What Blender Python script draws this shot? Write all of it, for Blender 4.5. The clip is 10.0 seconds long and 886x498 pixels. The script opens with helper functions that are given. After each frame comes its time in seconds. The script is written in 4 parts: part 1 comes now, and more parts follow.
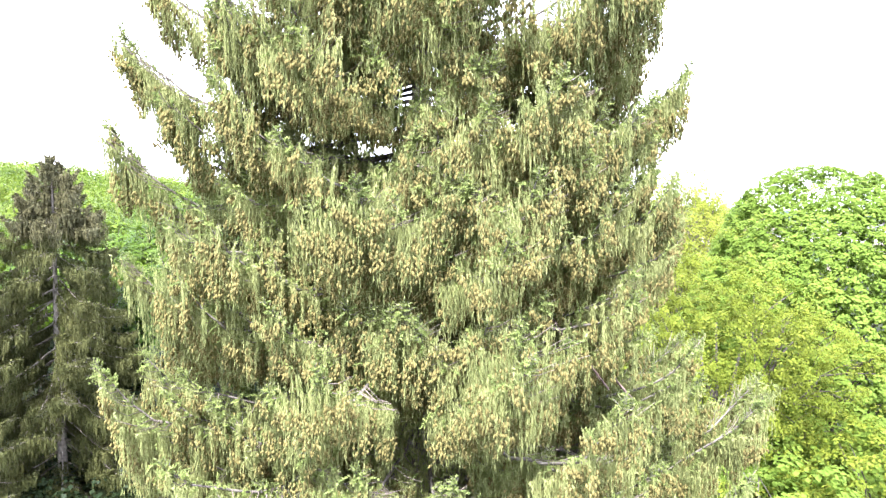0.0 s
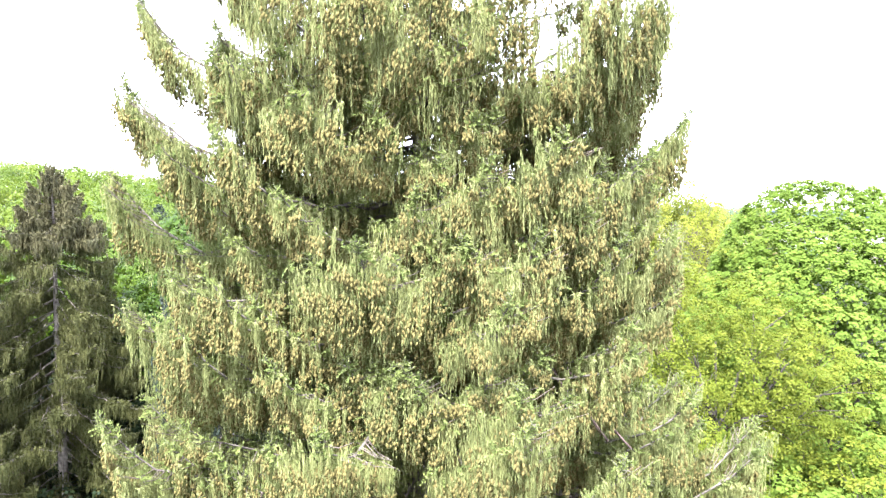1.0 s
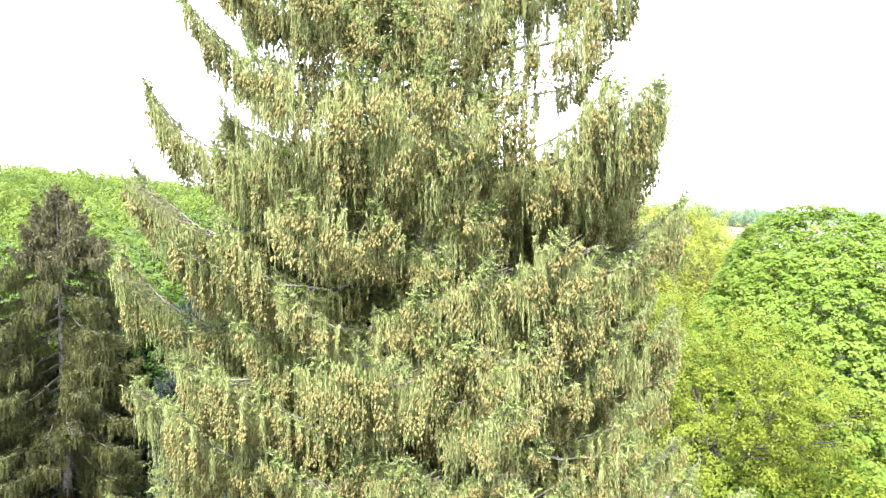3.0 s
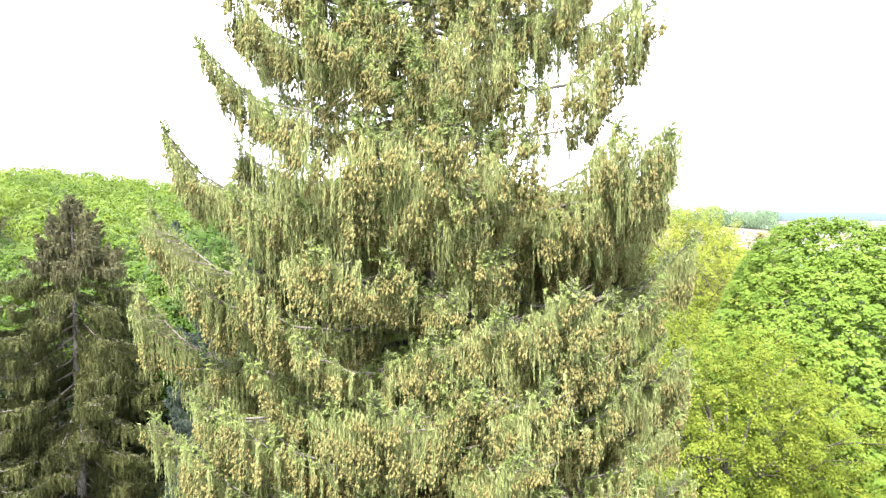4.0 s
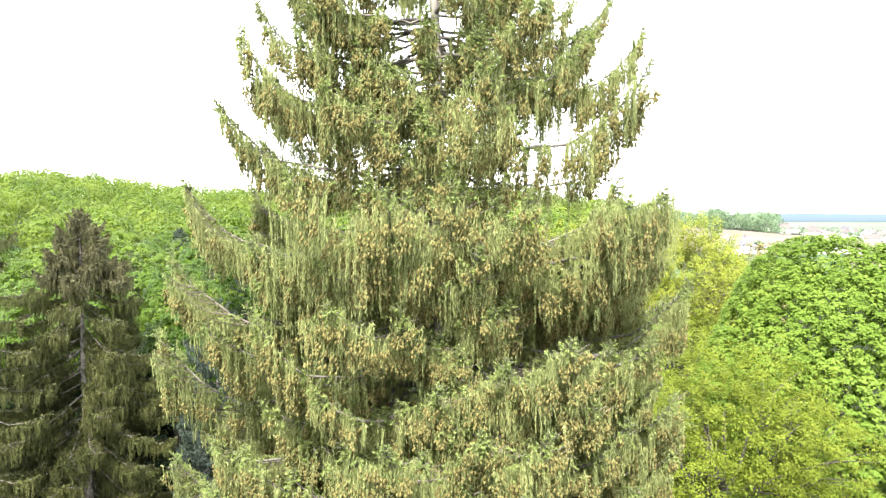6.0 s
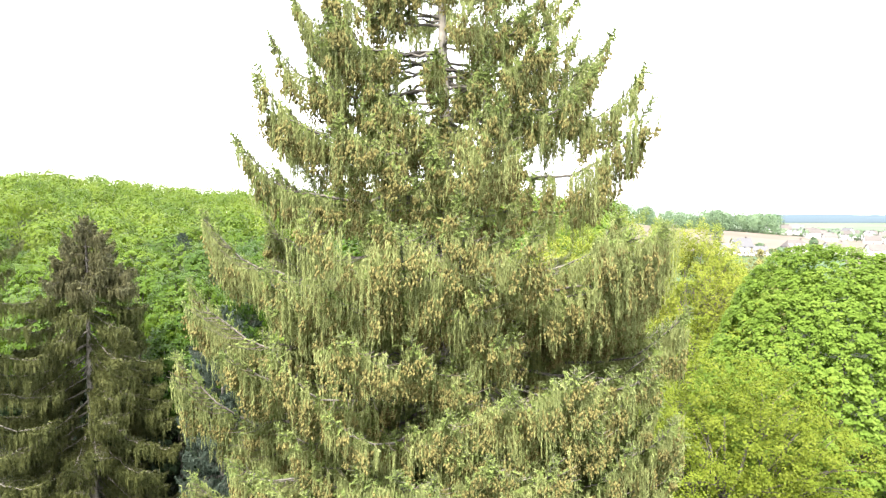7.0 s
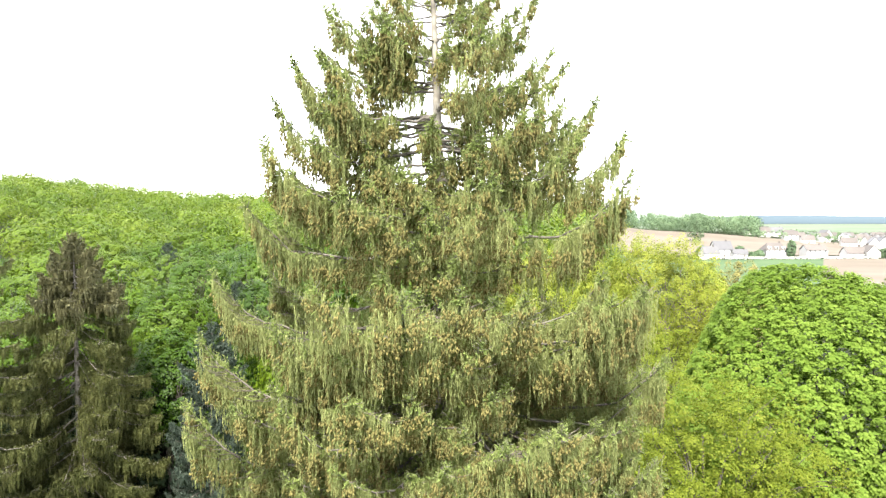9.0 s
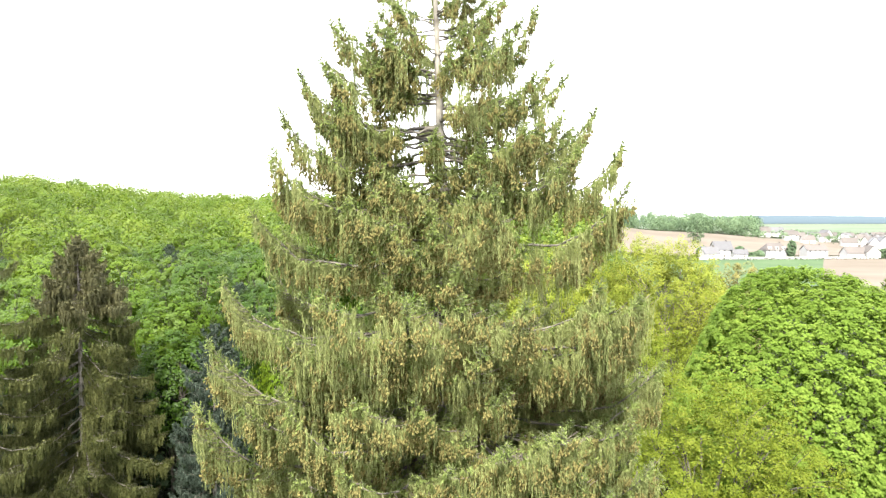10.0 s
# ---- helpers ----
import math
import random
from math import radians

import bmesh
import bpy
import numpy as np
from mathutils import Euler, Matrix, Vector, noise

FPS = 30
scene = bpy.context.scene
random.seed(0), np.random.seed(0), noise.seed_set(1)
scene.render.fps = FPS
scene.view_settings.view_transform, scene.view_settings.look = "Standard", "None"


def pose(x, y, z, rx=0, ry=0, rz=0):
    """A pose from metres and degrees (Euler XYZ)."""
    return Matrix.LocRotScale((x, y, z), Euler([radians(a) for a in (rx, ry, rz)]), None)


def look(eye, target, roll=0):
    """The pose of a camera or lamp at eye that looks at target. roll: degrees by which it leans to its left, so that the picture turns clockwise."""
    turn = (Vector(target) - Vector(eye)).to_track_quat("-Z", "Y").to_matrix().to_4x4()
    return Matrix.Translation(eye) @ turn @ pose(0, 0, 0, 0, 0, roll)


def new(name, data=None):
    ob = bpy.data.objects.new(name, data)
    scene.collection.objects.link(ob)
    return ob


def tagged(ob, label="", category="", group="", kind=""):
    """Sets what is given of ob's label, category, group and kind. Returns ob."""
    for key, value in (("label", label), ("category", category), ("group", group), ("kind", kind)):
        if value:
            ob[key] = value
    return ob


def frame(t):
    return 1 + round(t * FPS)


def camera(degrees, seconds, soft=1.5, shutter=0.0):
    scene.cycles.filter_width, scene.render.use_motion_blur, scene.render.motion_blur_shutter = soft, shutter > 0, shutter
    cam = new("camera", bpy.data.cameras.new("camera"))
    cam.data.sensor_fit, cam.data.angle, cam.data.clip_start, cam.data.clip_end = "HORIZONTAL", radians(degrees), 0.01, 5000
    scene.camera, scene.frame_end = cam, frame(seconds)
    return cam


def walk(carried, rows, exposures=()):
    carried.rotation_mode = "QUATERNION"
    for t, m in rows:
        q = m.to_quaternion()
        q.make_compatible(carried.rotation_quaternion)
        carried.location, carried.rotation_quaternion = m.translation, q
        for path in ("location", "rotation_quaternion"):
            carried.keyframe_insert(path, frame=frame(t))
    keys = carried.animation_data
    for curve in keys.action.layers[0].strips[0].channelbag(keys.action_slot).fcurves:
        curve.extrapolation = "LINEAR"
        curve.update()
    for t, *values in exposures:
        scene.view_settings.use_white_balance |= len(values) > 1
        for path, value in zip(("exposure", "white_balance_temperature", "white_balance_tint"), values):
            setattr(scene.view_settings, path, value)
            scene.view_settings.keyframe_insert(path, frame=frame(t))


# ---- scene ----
cam = camera(66.7, 10.0, soft=1.35)
METRES, EYE, TILT, LEAN, TURN = 8.0, 16.0, -2.75, 0.0, 0.0
ROWS = [
    (0.0, 0.0, 0.0, 0.0, -0.0, 0.0, -0.0),
    (0.5, -0.0001, -0.0039, 0.0631, -0.01, -0.01, 0.01),
    (1.0, -0.0008, -0.0109, 0.1234, -0.01, -0.03, -0.02),
    (1.5, -0.005, -0.0179, 0.1753, 0.01, -0.04, -0.05),
    (2.0, -0.0053, -0.0239, 0.224, 0.03, -0.05, -0.05),
    (3.5, 0.004, -0.0549, 0.3821, 0.55, -0.03, -0.05),
    (4.0, -0.0031, -0.0663, 0.4325, 1.04, 0.01, -0.11),
    (4.5, -0.0056, -0.0882, 0.477, 1.11, 0.03, -0.14),
    (5.0, -0.0069, -0.1112, 0.5128, 1.12, 0.05, -0.11),
    (5.5, -0.0088, -0.1357, 0.54, 1.14, 0.1, -0.09),
    (7.0, -0.0343, -0.2339, 0.6426, 1.25, 0.19, -0.1),
    (7.5, -0.0436, -0.2673, 0.6936, 1.26, 0.25, -0.09),
    (8.0, -0.0511, -0.3052, 0.7446, -0.02, 0.26, -0.01),
    (8.5, -0.0584, -0.3394, 0.7821, -0.38, 0.27, 0.05),
    (9.0, -0.0683, -0.3722, 0.8106, -0.16, 0.3, 0.03),
    (9.5, -0.0741, -0.4028, 0.826, -0.15, 0.31, 0.04),
    (10.0, -0.0761, -0.4325, 0.8354, -0.13, 0.3, 0.05),
]
walk(cam, [(t, pose(0, 0, EYE, TILT, LEAN, TURN) @ pose(METRES * x, METRES * y, METRES * z, 90 + pitch, roll, yaw)) for t, x, y, z, yaw, pitch, roll in ROWS], exposures=[(0.0, 3.06, 5800, 22), (5.0, 2.74, 6200, 15), (10.0, 2.38, 6500, 10)])

# ---- light ----
SUN_ELEV, SUN_AZ = 52.0, -97.0   # degrees: height, and bearing of the sun seen from the place (x towards y)
world = bpy.data.worlds.new("overcast_sky")
scene.world = world
world.use_nodes = True
wn, wl = world.node_tree.nodes, world.node_tree.links
sky = wn.new("ShaderNodeTexSky")
sky.sky_type, sky.sun_disc = "NISHITA", False
sky.sun_elevation, sky.sun_rotation = radians(SUN_ELEV), radians(90 - SUN_AZ)
sky.air_density, sky.dust_density, sky.ozone_density = 1.0, 4.0, 1.0
veil = wn.new("ShaderNodeMix")
veil.data_type = "RGBA"
veil.inputs["Factor"].default_value = 0.72
veil.inputs["B"].default_value = (9.6, 9.7, 9.8, 1)
wl.new(sky.outputs["Color"], veil.inputs["A"])
wl.new(veil.outputs["Result"], wn["Background"].inputs["Color"])
wn["Background"].inputs["Strength"].default_value = 0.122

sun_data = bpy.data.lights.new("sun", "SUN")
sun_data.energy, sun_data.angle, sun_data.color = 3.3, radians(8), (1.0, 0.95, 0.86)
sun = new("sun", sun_data)
sun_from = Vector((math.cos(radians(SUN_ELEV)) * math.cos(radians(SUN_AZ)), math.cos(radians(SUN_ELEV)) * math.sin(radians(SUN_AZ)), math.sin(radians(SUN_ELEV))))
sun.matrix_world = look(Vector((0, 0, 60)) + sun_from * 80, (0, 0, 60))


# ---- materials ----
def shader(name):
    m = bpy.data.materials.new(name)
    m.use_nodes = True
    return m, m.node_tree.nodes, m.node_tree.links


def varied(n, l, colors, scale, detail=4.0, island=0.35, objects=0.0, coords="Object"):
    """A colour that wanders between the given colours by noise, piece by piece and object by object."""
    at = n.new("ShaderNodeTexCoord")
    big = n.new("ShaderNodeTexNoise")
    big.inputs["Scale"].default_value, big.inputs["Detail"].default_value = scale, detail
    l.new(at.outputs[coords], big.inputs["Vector"])
    geo = n.new("ShaderNodeNewGeometry")
    info = n.new("ShaderNodeObjectInfo")
    mix = n.new("ShaderNodeMath")
    mix.operation = "MULTIPLY_ADD"
    l.new(geo.outputs["Random Per Island"], mix.inputs[0])
    mix.inputs[1].default_value = island
    l.new(big.outputs["Fac"], mix.inputs[2])
    mix2 = n.new("ShaderNodeMath")
    mix2.operation = "MULTIPLY_ADD"
    l.new(info.outputs["Random"], mix2.inputs[0])
    mix2.inputs[1].default_value = objects
    l.new(mix.outputs[0], mix2.inputs[2])
    spread = n.new("ShaderNodeMapRange")
    spread.inputs["From Min"].default_value = 0.30
    spread.inputs["From Max"].default_value = 0.70 + island + objects
    l.new(mix2.outputs[0], spread.inputs["Value"])
    ramp = n.new("ShaderNodeValToRGB")
    while len(ramp.color_ramp.elements) < len(colors):
        ramp.color_ramp.elements.new(0.5)
    for i, c in enumerate(colors):
        ramp.color_ramp.elements[i].position = i / (len(colors) - 1)
        ramp.color_ramp.elements[i].color = (*c, 1)
    l.new(spread.outputs["Result"], ramp.inputs["Fac"])
    return ramp.outputs["Color"]


def leafy(name, colors, scale=0.6, translucent=0.3, rough=0.55, island=0.35, objects=0.0, gloss=0.15):
    m, n, l = shader(name)
    p = n["Principled BSDF"]
    col = varied(n, l, colors, scale, 5.0, island, objects)
    l.new(col, p.inputs["Base Color"])
    p.inputs["Roughness"].default_value = rough
    p.inputs["Specular IOR Level"].default_value = gloss
    if translucent > 0:
        tr = n.new("ShaderNodeBsdfTranslucent")
        l.new(col, tr.inputs["Color"])
        mix = n.new("ShaderNodeMixShader")
        mix.inputs["Fac"].default_value = translucent
        l.new(p.outputs["BSDF"], mix.inputs[1])
        l.new(tr.outputs["BSDF"], mix.inputs[2])
        l.new(mix.outputs["Shader"], n["Material Output"].inputs["Surface"])
    return m


def solid(name, colors, scale=1.0, rough=0.8, bump=0.3, bump_scale=20.0, stretch=(1, 1, 1), island=0.0, objects=0.0):
    m, n, l = shader(name)
    p = n["Principled BSDF"]
    l.new(varied(n, l, colors, scale, 6.0, island, objects), p.inputs["Base Color"])
    p.inputs["Roughness"].default_value = rough
    p.inputs["Specular IOR Level"].default_value = 0.08 if rough >= 0.85 else 0.4
    at = n.new("ShaderNodeTexCoord")
    mapping = n.new("ShaderNodeMapping")
    mapping.inputs["Scale"].default_value = stretch
    fine = n.new("ShaderNodeTexNoise")
    fine.inputs["Scale"].default_value, fine.inputs["Detail"].default_value = bump_scale, 6
    b = n.new("ShaderNodeBump")
    b.inputs["Strength"].default_value, b.inputs["Distance"].default_value = bump, 0.02
    l.new(at.outputs["Object"], mapping.inputs["Vector"])
    l.new(mapping.outputs["Vector"], fine.inputs["Vector"])
    l.new(fine.outputs["Fac"], b.inputs["Height"])
    l.new(b.outputs["Normal"], p.inputs["Normal"])
    return m


def glassy(name):
    m, n, l = shader(name)
    p = n["Principled BSDF"]
    p.inputs["Base Color"].default_value = (0.03, 0.035, 0.04, 1)
    p.inputs["Roughness"].default_value = 0.08
    return m


M_NEEDLE = leafy("spruce_needles", [(0.091, 0.116, 0.041), (0.204, 0.232, 0.084), (0.343, 0.362, 0.144)], 0.8, 0.48, island=0.5)
M_SHOOT = leafy("young_spruce_shoots", [(0.094, 0.131, 0.039), (0.161, 0.208, 0.058), (0.235, 0.277, 0.083)], 1.2, 0.4)
M_CONE = leafy("ripe_cones", [(0.090, 0.082, 0.028), (0.122, 0.109, 0.036), (0.159, 0.137, 0.047)], 1.5, 0.1, 0.8, 0.4)
M_BARK = solid("spruce_bark", [(0.058, 0.053, 0.044), (0.107, 0.098, 0.082), (0.163, 0.151, 0.126)], 3.0, 0.9, 0.6, 14, (1, 1, 0.25))
M_PALEBARK = solid("pale_spruce_trunk_bark", [(0.085, 0.078, 0.066), (0.160, 0.148, 0.125), (0.250, 0.232, 0.195)], 3.0, 0.9, 0.6, 14, (1, 1, 0.25))
M_TWIG = solid("dead_grey_wood", [(0.102, 0.085, 0.071), (0.184, 0.160, 0.133)], 3.0, 0.9, 0.4, 18)
M_DEAD = solid("dead_reddish_wood", [(0.070, 0.050, 0.042), (0.115, 0.088, 0.076)], 3.0, 0.9, 0.4, 18)
M_BROWN = leafy("brownish_spruce_needles", [(0.033, 0.041, 0.013), (0.058, 0.065, 0.020), (0.092, 0.095, 0.031)], 0.35, 0.2)
M_BROWN_TOP = leafy("brown_cone_crowded_needles", [(0.035, 0.041, 0.020), (0.066, 0.065, 0.028), (0.095, 0.090, 0.040)], 0.6, 0.15)
M_BLUE = leafy("blue_spruce_needles", [(0.022, 0.033, 0.021), (0.037, 0.052, 0.037), (0.055, 0.073, 0.051)], 0.5, 0.2)
M_MAPLE = leafy("maple_leaves", [(0.093, 0.153, 0.022), (0.136, 0.211, 0.031), (0.200, 0.273, 0.048)], 0.5, 0.55, 0.6, 0.3, 0.0, 0.06)
M_OAK = leafy("young_yellow_oak_leaves", [(0.065, 0.096, 0.010), (0.104, 0.133, 0.013), (0.141, 0.159, 0.022)], 0.45, 0.35, 0.55, 0.45, 0.0, 0.06)
M_OAKTALL = leafy("airy_yellow_oak_leaves", [(0.117, 0.158, 0.019), (0.177, 0.209, 0.029), (0.242, 0.249, 0.044)], 0.35, 0.45, 0.55, 0.35, 0.0, 0.06)
M_OAKPALE = leafy("pale_budding_leaves", [(0.105, 0.099, 0.031), (0.174, 0.161, 0.050), (0.223, 0.198, 0.068)], 0.5, 0.3, 0.6, 0.4)
M_WOOD = leafy("wood_leaves", [(0.014, 0.034, 0.002), (0.033, 0.068, 0.003), (0.059, 0.098, 0.005), (0.089, 0.121, 0.008)], 0.10, 0.22, 0.5, 0.10, 0.9)
# far trees: a cool haze tint is mixed into the leaf colours
M_HAZEWOOD = leafy("haze_tinted_wood_leaves", [(0.056, 0.091, 0.048), (0.091, 0.139, 0.073), (0.136, 0.186, 0.093)], 0.012, 0.3, 0.6, 0.5)
M_WOODFAR = leafy("hill_wood_leaves", [(0.028, 0.053, 0.006), (0.054, 0.092, 0.007), (0.085, 0.124, 0.011), (0.117, 0.148, 0.017)], 0.055, 0.35, 0.5, 0.08)
M_TRUNK = solid("broadleaf_bark", [(0.037, 0.032, 0.026), (0.082, 0.074, 0.063)], 2.0, 0.9, 0.5, 12, (1, 1, 0.3))
# litter and grass, colours lowered almost to black for the shade under trees
M_GROUND = solid("shade_dark_litter_and_grass", [(0.005, 0.008, 0.003), (0.011, 0.015, 0.005), (0.020, 0.022, 0.008)], 0.08, 0.95, 0.5, 2.0)
M_CROP = solid("green_crop", [(0.028, 0.052, 0.024), (0.043, 0.071, 0.030), (0.057, 0.083, 0.041)], 0.03, 0.9, 0.3, 3.0)
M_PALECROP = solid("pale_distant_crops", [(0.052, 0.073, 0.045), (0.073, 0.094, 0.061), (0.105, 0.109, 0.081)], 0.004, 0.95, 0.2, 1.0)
M_SOIL = solid("pale_tilled_soil", [(0.081, 0.068, 0.052), (0.099, 0.083, 0.066), (0.118, 0.101, 0.082)], 0.02, 0.95, 0.3, 2.0)
M_PLASTER = solid("white_render", [(0.413, 0.402, 0.379), (0.470, 0.459, 0.442)], 0.4, 0.85, 0.1, 30, objects=0.6)
M_SLATE = solid("grey_slate_roof", [(0.045, 0.046, 0.050), (0.074, 0.072, 0.074)], 0.5, 0.6, 0.3, 6, objects=0.5)
M_TILE = solid("weathered_brown_tile_roof", [(0.049, 0.043, 0.040), (0.083, 0.072, 0.064)], 0.5, 0.75, 0.3, 6, objects=0.6)
M_FRAME = solid("white_window_paint", [(0.70, 0.70, 0.70), (0.8, 0.8, 0.8)], 1.0, 0.5, 0.05, 30)
M_GLASS = glassy("window_glass")
M_DOOR = solid("dark_door_paint", [(0.06, 0.05, 0.045), (0.10, 0.085, 0.07)], 1.0, 0.5, 0.05, 30)
M_CARS = solid("grey_car_paint", [(0.12, 0.13, 0.15), (0.45, 0.46, 0.48)], 0.01, 0.3, 0.0, 30, objects=0.8)
M_RUBBER = solid("black_rubber", [(0.015, 0.015, 0.015), (0.03, 0.03, 0.03)], 2.0, 0.8, 0.1, 30)
# hedge leaves, taken near black so undergrowth and low trees look shaded
M_HEDGE_SHADE = leafy("hedge_and_shaded_leaves", [(0.005, 0.010, 0.003), (0.010, 0.020, 0.006), (0.019, 0.031, 0.008)], 0.6, 0.25)


# ---- mesh helpers ----
def mesh_of(name, verts, faces, material, smooth=False):
    """A mesh from an (N, 3) array and an (M, k) array of faces that all have k corners."""
    verts, faces = np.asarray(verts, np.float32), np.asarray(faces, np.int32)
    me = bpy.data.meshes.new(name)
    k = faces.shape[1]
    me.vertices.add(len(verts))
    me.vertices.foreach_set("co", verts.ravel())
    me.loops.add(faces.size)
    me.loops.foreach_set("vertex_index", faces.ravel())
    me.polygons.add(len(faces))
    me.polygons.foreach_set("loop_start", np.arange(0, faces.size, k, dtype=np.int32))
    me.polygons.foreach_set("loop_total", np.full(len(faces), k, np.int32))
    me.update(calc_edges=True)
    me.materials.append(material)
    if smooth:
        me.polygons.foreach_set("use_smooth", np.ones(len(faces), bool))
    return me


def piece(name, me, parent=None, label="", kind="", at=None):
    ob = new(name, me)
    if parent is not None:
        ob.parent = parent
    if at is not None:
        ob.matrix_basis = at
    return tagged(ob, label, kind=kind)


def part(name, bm, material, parent, label=""):
    me = bpy.data.meshes.new(name)
    bm.to_mesh(me)
    bm.free()
    me.materials.append(material)
    return piece(name, me, parent, label)


def thing(name, at, label, category, group="", kind=""):
    ob = new(name)
    ob.empty_display_size = 0.3
    ob.matrix_basis = at
    return tagged(ob, label, category, group, kind)


def merge(lists):
    """Joins (verts, faces) pairs into one pair."""
    vs, fs, at = [], [], 0
    for v, f in lists:
        if len(v):
            vs.append(v)
            fs.append(f + at)
            at += len(v)
    return np.concatenate(vs), np.concatenate(fs)


def unit(v):
    return v / np.maximum(np.linalg.norm(v, axis=-1, keepdims=True), 1e-9)


def tube(points, radii, sides=7, rng=None, rough=0.0):
    """A bent, tapered, closed tube through the points, all quads."""
    points, radii = np.asarray(points, float), np.asarray(radii, float)
    n = len(points)
    along = unit(np.gradient(points, axis=0))
    ref = np.where(np.abs(along[:, 2:3]) > 0.9, np.array([[1.0, 0, 0]]), np.array([[0, 0, 1.0]]))
    u = unit(np.cross(along, ref))
    w = np.cross(along, u)
    a = np.arange(sides) * 2 * math.pi / sides
    r = radii[:, None] * np.ones((1, sides))
    if rng is not None and rough:
        r = r * (1 + rough * rng.normal(size=(n, sides)))
    v = points[:, None, :] + r[..., None] * (np.cos(a)[None, :, None] * u[:, None, :] + np.sin(a)[None, :, None] * w[:, None, :])
    i, j = np.meshgrid(np.arange(n - 1), np.arange(sides), indexing="ij")
    k = (j + 1) % sides
    f = np.stack([i * sides + j, i * sides + k, (i + 1) * sides + k, (i + 1) * sides + j], -1).reshape(-1, 4)
    return v.reshape(-1, 3), f


def needles(p, axis, length, width, count, rng, lean=0.7):
    """count needles, thin triangles, at each point p round the given axis."""
    p, axis = np.repeat(p, count, 0), np.repeat(axis, count, 0)
    length, width = np.repeat(length, count), np.repeat(width, count)
    side = unit(np.cross(axis, unit(rng.normal(size=p.shape))))
    out = unit(side + lean * axis + 0.15 * rng.normal(size=p.shape))
    across = unit(np.cross(out, axis)) * (width * 0.5)[:, None]
    tip = p + out * (length * rng.uniform(0.7, 1.2, len(p)))[:, None]
    v = np.stack([p - across, p + across, tip], 1).reshape(-1, 3)
    return v, np.arange(len(v)).reshape(-1, 3)


def strands(start, length, drift, step, tuft, width, rng):
    """Hanging twigs: chains of narrow needle tufts, each a few flared blades, from each start down."""
    steps = np.maximum((length / step).astype(int), 2)
    idx = np.repeat(np.arange(len(start)), steps)
    k = np.arange(len(idx)) - np.repeat(np.cumsum(steps) - steps, steps)
    s = (k + rng.uniform(0, 1, len(k))) / steps[idx]
    wave = 0.03 * np.sin(s * 5 + idx)[:, None] * drift[idx]
    p = start[idx] + drift[idx] * (np.sqrt(s) * 0.9)[:, None] + wave
    p[:, 2] -= length[idx] * s - 0.3 * tuft
    fat = 1.15 - 0.45 * s
    a = rng.uniform(0, 2 * math.pi, len(p))
    w = np.stack([np.cos(a), np.sin(a), np.zeros(len(a))], -1)
    long = tuft * rng.uniform(0.7, 1.25, len(p))
    fall = np.stack([np.zeros(len(p)), np.zeros(len(p)), -long], -1)
    half = w * (width * 0.5 * fat)[:, None]
    tilt = np.cross(w, np.array([0, 0, 1.0])) * (width * 0.9 * rng.uniform(-1, 1, len(p)))[:, None]
    v1 = np.stack([p, p + fall * 0.75 - half + tilt, p + fall * 0.5 + half * 0.25 + tilt], 1)
    v2 = np.stack([p, p + fall * 0.5 - half * 0.25 + tilt, p + fall + half + tilt], 1)
    v = np.concatenate([v1, v2], 1).reshape(-1, 3)
    return v, np.arange(len(v)).reshape(-1, 3)


def cones_at(p, size, rng, sides=3, rings=3):
    """Hanging cones: plump spindles, top at each p."""
    prof = np.array([(0.0, 0.18), (-0.42, 0.52), (-1.0, 0.10)]) if rings == 3 else np.array([(0.0, 0.14), (-0.15, 0.42), (-0.45, 0.52), (-0.80, 0.36), (-1.0, 0.06)])
    a = np.arange(sides) * 2 * math.pi / sides
    ring = np.stack([np.cos(a), np.sin(a)], -1)
    spin = rng.uniform(0, 6.3, len(p))
    lean = rng.normal(scale=0.16, size=(len(p), 2))
    v = np.zeros((len(p), len(prof), sides, 3))
    c, s = np.cos(spin)[:, None], np.sin(spin)[:, None]
    x, y = ring[None, :, 0] * c - ring[None, :, 1] * s, ring[None, :, 0] * s + ring[None, :, 1] * c
    for i, (z, r) in enumerate(prof):
        v[:, i, :, 0] = p[:, None, 0] + size[:, None] * (x * r * 0.74 + lean[:, :1] * -z)
        v[:, i, :, 1] = p[:, None, 1] + size[:, None] * (y * r * 0.74 + lean[:, 1:] * -z)
        v[:, i, :, 2] = p[:, None, 2] + size[:, None] * z
    per = len(prof) * sides
    i, j = np.meshgrid(np.arange(len(prof) - 1), np.arange(sides), indexing="ij")
    k = (j + 1) % sides
    f = np.stack([i * sides + j, i * sides + k, (i + 1) * sides + k, (i + 1) * sides + j], -1).reshape(-1, 4)
    faces = (f[None] + (np.arange(len(p)) * per)[:, None, None]).reshape(-1, 4)
    return v.reshape(-1, 3), faces


# ---- land ----
DEEP = 9.0   # how far the ground round the tall trees lies below the village


def smooth(v):
    v = np.clip(v, 0, 1)
    return v * v * (3 - 2 * v)


